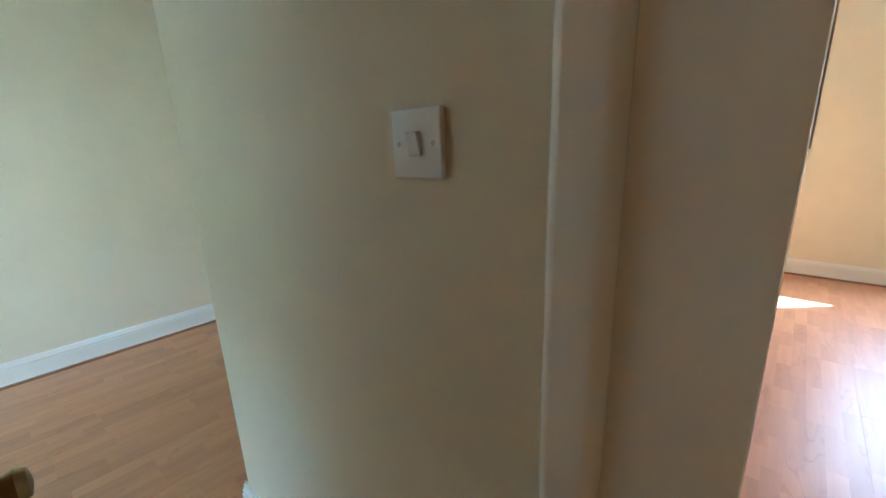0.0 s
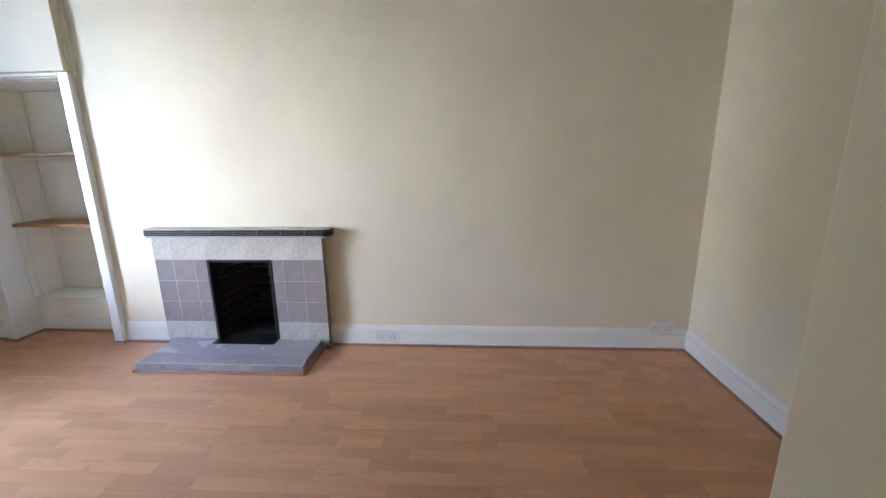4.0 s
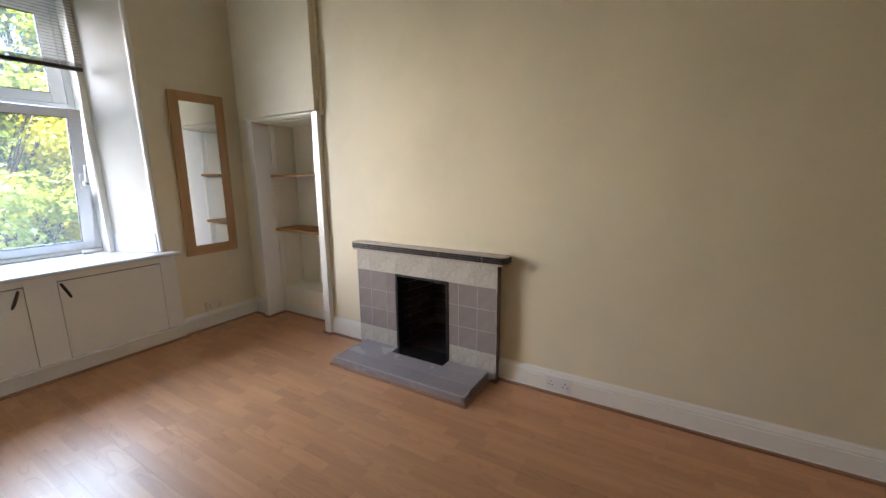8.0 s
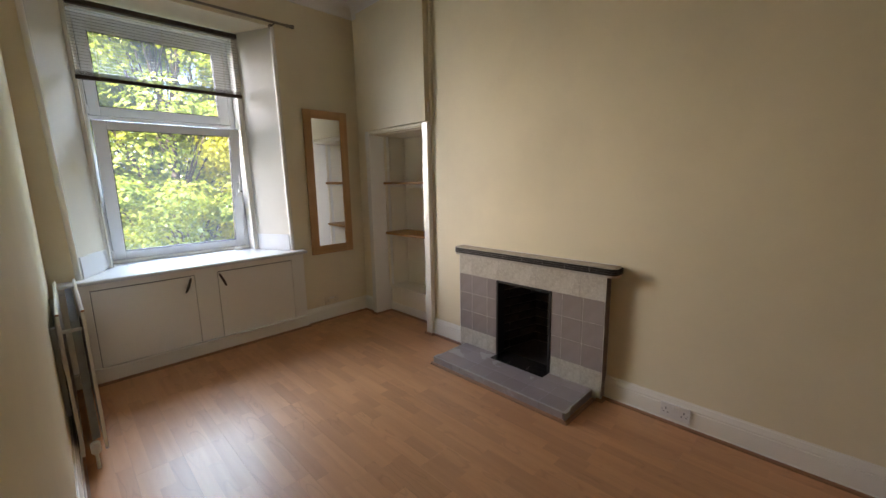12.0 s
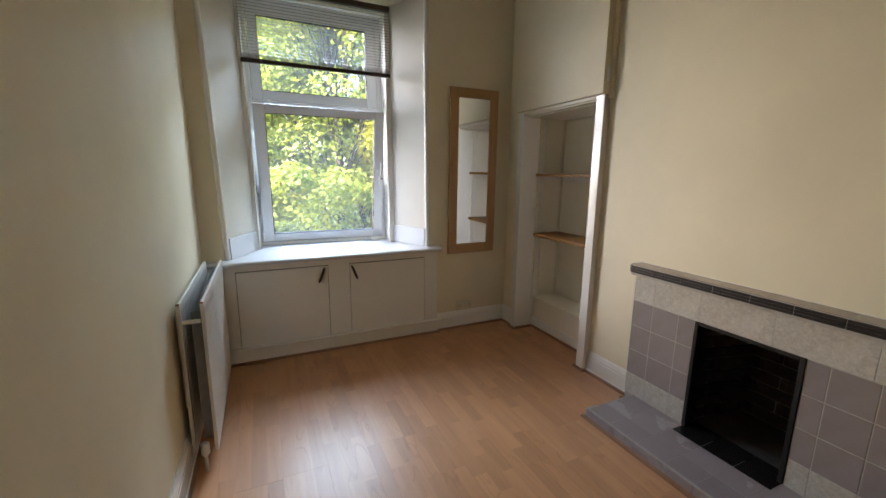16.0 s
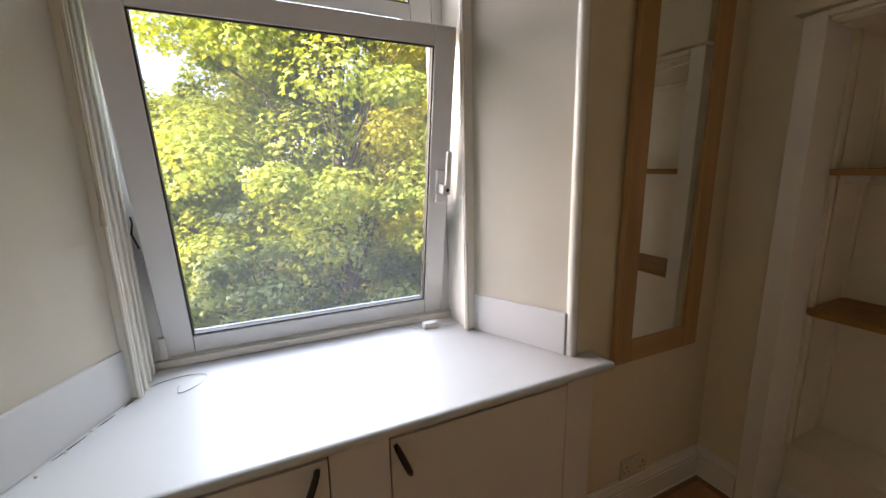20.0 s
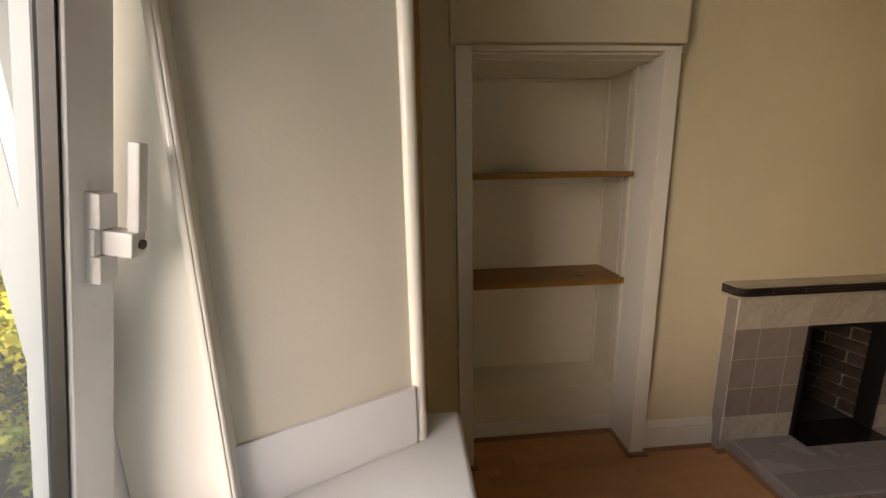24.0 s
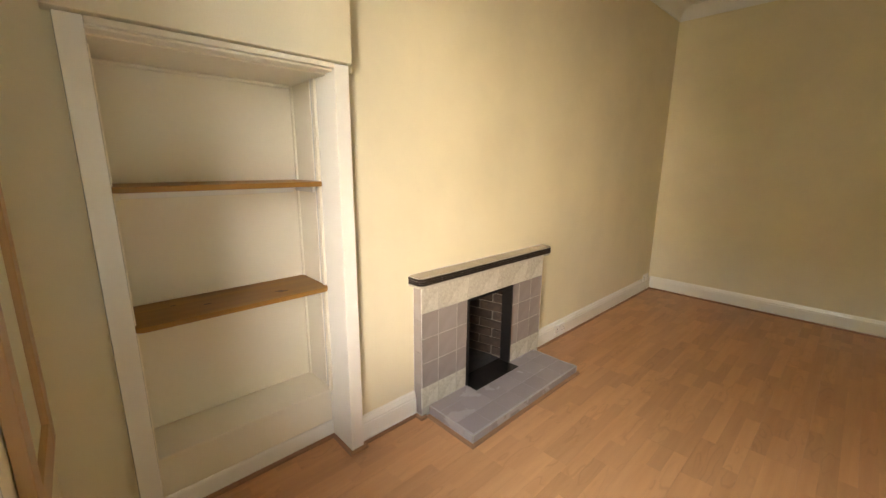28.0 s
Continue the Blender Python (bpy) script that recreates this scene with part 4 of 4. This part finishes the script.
part("handle_lever", turned(boxes((-1.050, 5.514, hz - 0.036, -1.020, 5.556, hz), (-1.040, 5.512, hz - 0.002, -1.020, 5.529, hz + 0.122), bev=0.004)), M_PLASTIC, low_sash, "white handle lever")
part("handle_lock", turned(tube(bmesh.new(), [(-1.031, 5.5105, hz - 0.018), (-1.031, 5.516, hz - 0.018)], 0.007, 12)), M_PIN, low_sash, "dark key lock")
part("hinge", boxes((-2.006, 5.535, 0.778, -1.988, 5.556, 0.85), bev=0.004), M_PLASTIC, low_sash, "white hinge cover")
part("hinge", boxes((-2.006, 5.535, 1.895, -1.988, 5.556, 1.96), bev=0.004), M_PLASTIC, win, "white hinge cover")
part("restrictor", tube(bmesh.new(), [(-2.018, 5.54, 1.24), (-2.014, 5.53, 1.22), (-2.020, 5.53, 1.19), (-2.012, 5.53, 1.16), (-2.008, 5.53, 1.145)], 0.0026, 8), M_BRASS, win, "small dark metal hook")
for ob in (win, *win.children_recursive):
    for v in ob.data.vertices:
        v.co.x -= RACK * max(0.0, v.co.z - SILL)

# ---- blind ----
BY = 5.315
blind = thing("venetian_blind", (-1.52, BY, 2.10), "brown metal venetian blind drawn half up over the top light", "blind")
part("headrail", boxes((-2.055, BY - 0.022, 2.575, -0.985, BY + 0.022, 2.61), bev=0.003), M_RAIL, blind, "dark brown headrail")
SLAT = bmesh.new()
prof = [(-0.0125 + 0.025 * k / 5, 0.0016 * (1 - (k / 2.5 - 1) ** 2)) for k in range(6)]
c, s_ = math.cos(radians(14)), math.sin(radians(14))
prof = [(y * c - z * s_, y * s_ + z * c) for y, z in prof]
prism(SLAT, prof + [(y, z - 0.0005) for y, z in prof[::-1]], -0.535, 0.535, 0)
SLAT = shared("slat", SLAT, M_SLAT)
for k in range(21):
    piece("slat", SLAT, blind, (-1.522, BY, 2.152 + k * 0.0205))
for k in range(7):
    piece("slat", SLAT, blind, (-1.522, BY, 2.121 + k * 0.004))
bm = boxes((-2.06, BY - 0.014, 2.092, -0.984, BY + 0.014, 2.118), bev=0.003)
part("bottom_rail", bm, M_RAIL, blind, "dark brown bottom rail")
for x in (-1.93, -1.52, -1.11):
    for dy in (-0.0135, 0.0135):
        part("ladder_cord", tube(bmesh.new(), [(x, BY + dy, 2.10), (x, BY + dy, 2.58)], 0.0008, 5), M_CORD, blind, "thin ladder cord")
for dx in (0.0, 0.008):
    part("pull_cord", tube(bmesh.new(), [(-2.042 + dx, 5.345, 2.575), (-2.040 + dx, 5.352, 1.9), (-2.036 + dx * 0.4, 5.355, 1.27)], 0.0016, 6), M_CORD, blind, "cream pull cord")
part("cord_tassel", tube(bmesh.new(), [(-2.035, 5.355, 1.29), (-2.035, 5.355, 1.27), (-2.035, 5.355, 1.235)], [0.004, 0.007, 0.008], 10), M_CORD, blind, "cream plastic cord pull")

# ---- curtain rod ----
rod = thing("curtain_rod", (-1.5, 4.95, 2.655), "slim bronzed steel curtain rod over the window", "curtain rod")
part("pole", tube(bmesh.new(), [(-2.36, 4.95, 2.655), (-0.70, 4.95, 2.655)], 0.0095, 14), M_ROD, rod)
part("finial", tube(bmesh.new(), [(-0.70, 4.95, 2.655), (-0.698, 4.95, 2.655), (-0.690, 4.95, 2.655), (-0.686, 4.95, 2.655), (-0.674, 4.95, 2.655), (-0.655, 4.95, 2.655), (-0.640, 4.95, 2.655), (-0.636, 4.95, 2.655)], [0.0095, 0.015, 0.015, 0.0105, 0.0115, 0.016, 0.0165, 0.013], 16), M_ROD, rod)
for x in (-0.80, -2.28):
    part("bracket", tube(bmesh.new(), [(x, YN, 2.645), (x, 4.97, 2.645), (x, 4.95, 2.649)], 0.006, 8), M_ROD, rod)
    part("bracket_plate", tube(bmesh.new(), [(x, YN, 2.645), (x, YN - 0.004, 2.645)], 0.02, 14), M_ROD, rod)

# ---- mirror ----
mir = thing("wall_mirror", (-0.369, 5.02, 0.672), "tall mirror in a pale oak frame hanging on the wall", "mirror")
a, c, z0, z1 = -0.588, -0.150, 0.672, 2.012
# it hangs a little forward at the top and on one side
HANG = Matrix.Translation((a, YN - 0.001, z0)) @ Matrix.Rotation(radians(-0.5), 4, "Z") @ Matrix.Rotation(radians(0.4), 4, "X") @ Matrix.Translation((-a, 0.001 - YN, -z0))


def hung(bm):
    bmesh.ops.transform(bm, matrix=HANG, verts=bm.verts)
    return bm


part("frame_stile", hung(boxes((a, 5.004, z0, a + 0.075, YN - 0.001, z1), bev=0.003)), M_OAK, mir)
part("frame_stile", hung(boxes((c - 0.075, 5.004, z0, c, YN - 0.001, z1), bev=0.003)), M_OAK, mir)
part("frame_rail", hung(boxes((a + 0.075, 5.0045, z0, c - 0.075, YN - 0.001, z0 + 0.082), bev=0.003)), M_OAKX, mir)
part("frame_rail", hung(boxes((a + 0.075, 5.0045, z1 - 0.075, c - 0.075, YN - 0.001, z1), bev=0.003)), M_OAKX, mir)
glass = part("mirror_glass", hung(boxes((a + 0.07, 5.012, z0 + 0.07, c - 0.07, 5.016, z1 - 0.07))), M_MIRROR, mir, "clean silvered mirror glass")

# ---- radiator ----
rad = thing("radiator", (-2.31, 4.42, 0.068), "white double-panel radiator with vertical flutes on the wall", "radiator")
R0, R1, RZ0, RZ1 = 3.965, 4.875, 0.068, 0.782


def pressed_face(n=19, depth=0.009, half=0.0125):
    """Pressed steel sheet with upright grooves, round at both ends; its face at x = 0."""
    bm = bmesh.new()
    pitch = (R1 - R0 - 0.03) / n
    cols = [(R0, None)]
    for k in range(n):
        yc = R0 + 0.015 + pitch * (k + 0.5)
        cols += [(yc + half * q, q) for q in (-1.35, -1.0, -0.72, -0.4, 0.0, 0.4, 0.72, 1.0, 1.35)]
    cols.append((R1, None))
    g0, g1 = RZ0 + 0.035, RZ1 - 0.035
    ends = [0.0, 0.15, 0.4, 0.75, 1.1, 1.6]
    zs = [RZ0] + [g0 + half * e for e in ends] + [g1 - half * e for e in ends[::-1]] + [RZ1]
    rows = []
    for z in zs:
        row = []
        for y, q in cols:
            d = 0.0
            if q is not None:
                lo, hi = g0 + half, g1 - half
                dz = max(lo - z, z - hi, 0.0) / half
                r = math.hypot(q, dz)
                d = depth * max(0.0, min(1.0, (1.18 - r) / 0.42))
            row.append(bm.verts.new((-d, y, z)))
        rows.append(row)
    for r0, r1 in zip(rows, rows[1:]):
        for i in range(len(cols) - 1):
            bm.faces.new((r0[i], r0[i + 1], r1[i + 1], r1[i]))
    return bm


def panel(xf, name):
    ob = part(name, boxes((xf - 0.014, R0, RZ0, xf - 0.0102, R1, RZ1), (xf - 0.0104, R0, RZ1 - 0.004, xf - 0.001, R1, RZ1), (xf - 0.0104, R0, RZ0, xf - 0.001, R1, RZ0 + 0.004),
                          (xf - 0.0104, R0, RZ0 + 0.004, xf - 0.001, R0 + 0.004, RZ1 - 0.004), (xf - 0.0104, R1 - 0.004, RZ0 + 0.004, xf - 0.001, R1, RZ1 - 0.004)), M_RAD, rad)
    face = pressed_face()
    bmesh.ops.translate(face, vec=(xf, 0, 0), verts=face.verts)
    part("pressed_face", face, M_RAD, ob)
    part("rolled_edge", tube(bmesh.new(), [(xf - 0.006, R0, RZ1 - 0.001), (xf - 0.006, R1, RZ1 - 0.001)], 0.0062, 10), M_RAD, ob)
    return ob


panel(-2.252, "front_panel")
panel(-2.339, "back_panel")
for x in (-2.266, -2.353):
    bm = bmesh.new()
    bmesh.ops.create_icosphere(bm, subdivisions=2, radius=1.0, matrix=Matrix.LocRotScale((x + 0.007, R0 + 0.001, RZ1 + 0.0008), None, (0.008, 0.006, 0.0048)))
    part("rust_spot", bm, M_RUST, rad, "small rusty chip on the corner")
bm = bmesh.new()
zig, n = [], 56
for k in range(n + 1):
    zig.append((-2.276 if k % 2 else -2.306, R0 + 0.03 + (R1 - R0 - 0.06) * k / n))
back = [(x - 0.0012, y) for x, y in zig[::-1]]
prism(bm, zig + back, RZ0 + 0.05, RZ1 - 0.045)
part("convector", bm, M_FIN, rad, "grey folded convector fins")
for y in (R0 + 0.006, R1 - 0.018):
    part("end_strap", boxes((-2.347, y, 0.690, -2.270, y + 0.012, 0.706), bev=0.002), M_RAD, rad)
for y in (R0 + 0.1, R1 - 0.13):
    part("wall_bracket", boxes((XW, y, 0.25, -2.361, y + 0.03, 0.70), bev=0.002), M_RAD, rad)
for y, s in ((R0, -1), (R1, 1)):
    tube_pts = [(-2.30, y + s * 0.0, 0.105), (-2.30, y + s * 0.03, 0.105)]
    valve = part("valve", tube(bmesh.new(), tube_pts, 0.011, 10), M_SCREW, rad, "metal radiator valve")
    part("valve_cap", tube(bmesh.new(), [(-2.30, y + s * 0.036, 0.08), (-2.30, y + s * 0.036, 0.09), (-2.30, y + s * 0.036, 0.135), (-2.30, y + s * 0.036, 0.142)], [0.012, 0.019, 0.019, 0.013], 12), M_PLASTIC, rad, "white valve cap")
    part("pipe", tube(bmesh.new(), [(-2.30, y + s * 0.036, 0.085), (-2.30, y + s * 0.036, 0.0)], 0.0075, 10), M_RAD, rad, "white painted pipe")

# ---- sockets and switch ----


def socket(at, turn, label, paint=M_PLASTIC):
    """A double socket, its plate facing -x before turning, 146 x 86 mm."""
    so = thing("wall_socket", at, label, "socket")
    m = Matrix.Translation(at) @ Matrix.Rotation(turn, 4, "Z")

    def go(bm):
        bmesh.ops.transform(bm, matrix=m, verts=bm.verts)
        return bm
    plate = part("plate", go(boxes((-0.010, -0.073, 0, 0.0, 0.073, 0.086), bev=0.003)), paint, so)
    for s in (-1, 1):
        part("rocker", go(boxes((-0.014, s * 0.013 - 0.006, 0.055, -0.009, s * 0.013 + 0.006, 0.075), bev=0.0015)), M_PLASTIC, so)
        y = s * 0.044
        for dy, z, a, h in ((0, 0.052, 0.0026, 0.010), (-0.011, 0.030, 0.0042, 0.0045), (0.011, 0.030, 0.0042, 0.0045)):
            part("pin_slot", go(boxes((-0.0106, y + dy - a, z - h / 2, -0.0098, y + dy + a, z + h / 2))), M_PIN, so)
        part("screw", go(tube(bmesh.new(), [(-0.0098, s * 0.062, 0.043), (-0.0108, s * 0.062, 0.043)], 0.0032, 10)), M_SCREW, so)
    return so


socket((-0.0205, 2.033, 0.036), 0, "white double wall socket set into the skirting")
socket((-0.0205, 0.182, 0.122), 0, "white double wall socket low by the corner")
socket((-0.417, YN, 0.151), radians(90), "painted-over double socket above the skirting below the mirror", M_WALL)

sw = thing("light_switch", (-3.007, YS, 1.272), "white single light switch on the entrance wall", "switch")
part("plate", boxes((-3.050, YS, 1.272, -2.964, YS + 0.0095, 1.358), bev=0.0025), M_PLASTIC, sw)
bm = bmesh.new()
prism(bm, [(YS + 0.0088, 1.300), (YS + 0.0125, 1.301), (YS + 0.0185, 1.329), (YS + 0.0088, 1.330)], -3.0165, -2.9975, 0, 0.0008)
part("rocker", bm, M_PLASTIC, sw)
for x in (-3.037, -2.977):
    part("screw", tube(bmesh.new(), [(x, YS + 0.0088, 1.315), (x, YS + 0.0098, 1.315)], 0.0036, 10), M_SCREW, sw)

# ---- small things on the sill ----
lat = thing("sensor_box", (-1.098, 5.47, SILL), "small white plastic box with a thin lead on the sill", "box")
part("case", boxes((-1.128, 5.452, SILL, -1.068, 5.486, SILL + 0.024), bev=0.003), M_PLASTIC, lat)
part("lead", tube(bmesh.new(), [(-1.068, 5.47, SILL + 0.006), (-1.03, 5.455, SILL + 0.003), (-1.0, 5.46, SILL + 0.003), (-0.975, 5.445, SILL + 0.003), (-0.962, 5.40, SILL + 0.003)], 0.002, 6), M_PLASTIC, lat)
part("lead", tube(bmesh.new(), [(-1.128, 5.47, SILL + 0.006), (-1.17, 5.50, SILL + 0.003), (-1.24, 5.515, SILL + 0.003)], 0.002, 6), M_PLASTIC, lat)
loop = [(-1.93 + 0.10 * math.cos(a) * (0.55 + 0.45 * math.sin(a / 2)), 5.40 + 0.055 * math.sin(a), SILL + 0.0025) for a in (radians(20 * k - 170) for k in range(17))]
wire = thing("loose_wire", (-1.9, 5.4, SILL), "thin loop of loose wire lying on the sill", "wire")
part("strand", tube(bmesh.new(), loop, 0.0012, 6), M_SCREW, wire)
for x, y in ((-2.10, 5.24), (-2.125, 5.17), (-2.15, 5.10)):
    bm = bmesh.new()
    bmesh.ops.create_icosphere(bm, subdivisions=1, radius=0.004, matrix=Matrix.Translation((x, y, SILL + 0.003)))
    tagged(link("paint_chip", bm, M_WHITE), "tiny flake of white paint on the sill", "paint chip", "paint flakes on the sill")

# ---- pine door, standing open along the lobby ----
leaf = thing("pine_door", (-2.845, 1.494, 0.006), "varnished pine panelled door standing wide open in the lobby", "door")
SWING = Matrix.Translation((-2.845, 1.494, 0)) @ Matrix.Rotation(radians(178.6), 4, "Z")
DL, ST = 0.76, 0.095


def door_part(name, rows, bev, mat=M_DOOR, label=""):
    """Parts laid out from the free edge (x = 0) to the hinge, the room face at y = 0."""
    bm = boxes(*rows, bev=bev)
    bmesh.ops.transform(bm, matrix=SWING, verts=bm.verts)
    return part(name, bm, mat, leaf, label)


for x0, x1 in ((0, ST), (DL / 2 - 0.045, DL / 2 + 0.045), (DL - ST, DL)):
    door_part("stile", [(x0, -0.04, 0.006, x1, 0, 2.0)], 0.002)
for x0, x1 in ((ST, DL / 2 - 0.045), (DL / 2 + 0.045, DL - ST)):
    for z0, z1 in ((0.006, 0.22), (0.92, 1.159), (1.88, 2.0)):
        door_part("rail", [(x0, -0.04, z0, x1, 0, z1)], 0.002)
    for z0, z1 in ((0.22, 0.92), (1.159, 1.88)):
        door_part("panel", [(x0 + 0.001, -0.026, z0 + 0.001, x1 - 0.001, -0.014, z1 - 0.001)], 0.0)
        for k, d, w in ((0.0015, -0.0035, 0.019), (0.0212, -0.0065, 0.011), (0.0326, -0.0105, 0.006)):
            a, c, lo, hi = x0 + k, x1 - k, z0 + k, z1 - k
            door_part("panel_moulding", [(a, -0.02, lo, a + w, d, hi), (c - w, -0.02, lo, c, d, hi), (a + w, -0.02, lo, c - w, d, lo + w), (a + w, -0.02, hi - w, c - w, d, hi)], 0.003)
for z in (1.02, 1.05):
    door_part("latch_plate", [(-0.0012, -0.031, z - 0.014, 0.0005, -0.009, z + 0.014)], 0.0004, M_SCREW, "worn steel latch plate")
for y0, sg in ((0.0, 1), (-0.04, -1)):
    bm = tube(bmesh.new(), [(0.05, y0, 1.035), (0.05, y0 + sg * 0.006, 1.035), (0.05, y0 + sg * 0.008, 1.035), (0.05, y0 + sg * 0.022, 1.035), (0.05, y0 + sg * 0.027, 1.035), (0.05, y0 + sg * 0.036, 1.035), (0.05, y0 + sg * 0.043, 1.035), (0.05, y0 + sg * 0.045, 1.035)],
              [0.019, 0.019, 0.008, 0.007, 0.013, 0.017, 0.013, 0.005], 18)
    bmesh.ops.transform(bm, matrix=SWING, verts=bm.verts)
    part("door_knob", bm, M_BRASSY, leaf, "dull brass round door knob")
for z in (0.25, 1.75):
    door_part("hinge", [(DL - 0.002, -0.03, z - 0.045, DL + 0.004, 0.006, z + 0.045)], 0.001, M_SCREW, "steel butt hinge")

# ---- garden ----
structure("ground", boxes((-400, -400, -3.6, 400, 400, -3.3)), M_GRASS, "shaded rough grass below the window", "ground")


def leaves(rs, centres, normals, size):
    """Lobed leaves from arrays of places and facing."""
    n = len(centres)
    ang = np.radians([-65, 12, 50, 90, 130, 168, 245])
    rad_ = np.array([0.42, 1.0, 0.6, 1.1, 0.6, 1.0, 0.42])
    k = len(ang)
    u = np.cross(normals, rs.normal(size=(n, 3)))
    u /= np.linalg.norm(u, axis=1)[:, None] + 1e-9
    v = np.cross(normals, u)
    s = size * rs.uniform(0.65, 1.25, n)
    ring = (np.cos(ang) * rad_)[None, :, None] * u[:, None] + (np.sin(ang) * rad_)[None, :, None] * v[:, None] - (0.25 * rad_ ** 2)[None, :, None] * normals[:, None]
    pts = centres[:, None] + ring * (s[:, None, None] / 2)
    return np.concatenate([centres[:, None], pts], 1).reshape(-1, 3), n, k


def leaf_mesh(name, pts, n, k, mat):
    i = np.arange(k - 1)
    tri = np.stack([np.zeros(k - 1, int), 1 + i, 2 + i], 1)
    faces = (np.arange(n)[:, None, None] * (k + 1) + tri).reshape(-1, 3)
    me = bpy.data.meshes.new(name)
    me.vertices.add(len(pts))
    me.vertices.foreach_set("co", pts.ravel())
    me.loops.add(faces.size)
    me.loops.foreach_set("vertex_index", faces.ravel())
    me.polygons.add(len(faces))
    me.polygons.foreach_set("loop_start", np.arange(0, faces.size, 3))
    me.materials.append(mat)
    me.update(calc_edges=True)
    return me


def tree(name, at, height, spread, clumps, per, size, seed, mat, label, low=0.12):
    rs = np.random.RandomState(seed)
    rd = random.Random(seed)
    tr = thing(name, at, label, "tree")
    base = Vector(at)
    top = base + Vector((rd.uniform(-0.4, 0.4), rd.uniform(-0.4, 0.4), height * 0.86))
    spine = [base.lerp(top, k / 8) + Vector((rd.uniform(-1, 1), rd.uniform(-1, 1), 0)) * 0.10 * (0 < k < 8) for k in range(9)]
    bm = tube(bmesh.new(), spine, [0.032 * height * (1 - 0.09 * k) ** 1.4 * 0.55 for k in range(9)], 10)
    cents = []
    for k in range(clumps):
        h = low + (1 - low) * rd.random() ** 0.85
        r = spread * (0.25 + 0.75 * math.sqrt(rd.random())) * (1.0 - max(0, h - 0.45) ** 1.6 * 1.25)
        a = rd.uniform(0, 2 * math.pi)
        c = base + Vector((r * math.cos(a), r * math.sin(a), h * height))
        cents.append((c, rd.uniform(0.34, 0.8) * spread * 0.3))
        if k % 4 == 0:
            f = max(0.15, min(0.95, h - 0.22))
            s = spine[int(f * 8)]
            mid = s.lerp(c, 0.5) + Vector((0, 0, 0.18 * (c - s).length))
            tube(bm, [s, mid, c], [0.0075 * height * (1 - 0.6 * f) * 0.6, 0.018, 0.005], 6)
    part("trunk", bm, M_BARK, tr, "grey-brown trunk and limbs")
    P, Nn = [], []
    for c, r in cents:
        d = rs.normal(size=(per, 3))
        d /= np.linalg.norm(d, axis=1)[:, None]
        q = np.array(c) + d * (r * rs.uniform(0.45, 1.05, per)[:, None]) * np.array([1.15, 1.15, 0.72])
        nn = d * 0.55 + np.array([0, 0, 0.75]) + rs.normal(size=(per, 3)) * 0.35
        nn /= np.linalg.norm(nn, axis=1)[:, None]
        P.append(q)
        Nn.append(nn)
    pts, n, k = leaves(rs, np.concatenate(P) - np.array(base), np.concatenate(Nn), size)
    crown = new("crown", leaf_mesh("crown", pts, n, k, mat))
    crown.parent = tr
    tagged(crown, "dense green and yellow leaves")
    return tr


GZ = -3.3
tree("sycamore_tree", (0.3, 14.2, GZ), 11.5, 3.9, 220, 600, 0.125, 1, M_LEAF, "tall sycamore with sunlit yellow-green leaves beyond the window")
tree("sycamore_tree", (4.6, 13.4, GZ), 11.0, 3.8, 210, 590, 0.125, 2, M_LEAF3, "broad sycamore with sunlit leaves by the garden edge")
tree("sycamore_tree", (-3.4, 17.0, GZ), 6.9, 3.0, 130, 320, 0.14, 3, M_LEAF, "lower bright green tree under open sky")
tree("sycamore_tree", (9.4, 12.8, GZ), 11.5, 3.8, 150, 300, 0.15, 4, M_LEAF3, "tall sycamore standing farther along the garden")
tree("sycamore_tree", (2.4, 20.5, GZ), 13.0, 4.8, 170, 230, 0.26, 5, M_LEAF, "far green tree behind the sycamores")
tree("sycamore_tree", (-5.5, 24.0, GZ), 7.5, 4.0, 110, 190, 0.25, 6, M_LEAF, "far low tree behind the sycamores")
tree("sycamore_tree", (11.5, 20.0, GZ), 13.0, 5.0, 150, 210, 0.26, 9, M_LEAF, "far green tree closing the view")
# shrubs in a dark or bright leaf colour that stands for shade or sun
SHADED, LIT = (M_LEAF2, "leafy shrub coloured dark for the shade below the window"), (M_LEAF, "green garden shrub in the brighter, sunlit leaf colour")
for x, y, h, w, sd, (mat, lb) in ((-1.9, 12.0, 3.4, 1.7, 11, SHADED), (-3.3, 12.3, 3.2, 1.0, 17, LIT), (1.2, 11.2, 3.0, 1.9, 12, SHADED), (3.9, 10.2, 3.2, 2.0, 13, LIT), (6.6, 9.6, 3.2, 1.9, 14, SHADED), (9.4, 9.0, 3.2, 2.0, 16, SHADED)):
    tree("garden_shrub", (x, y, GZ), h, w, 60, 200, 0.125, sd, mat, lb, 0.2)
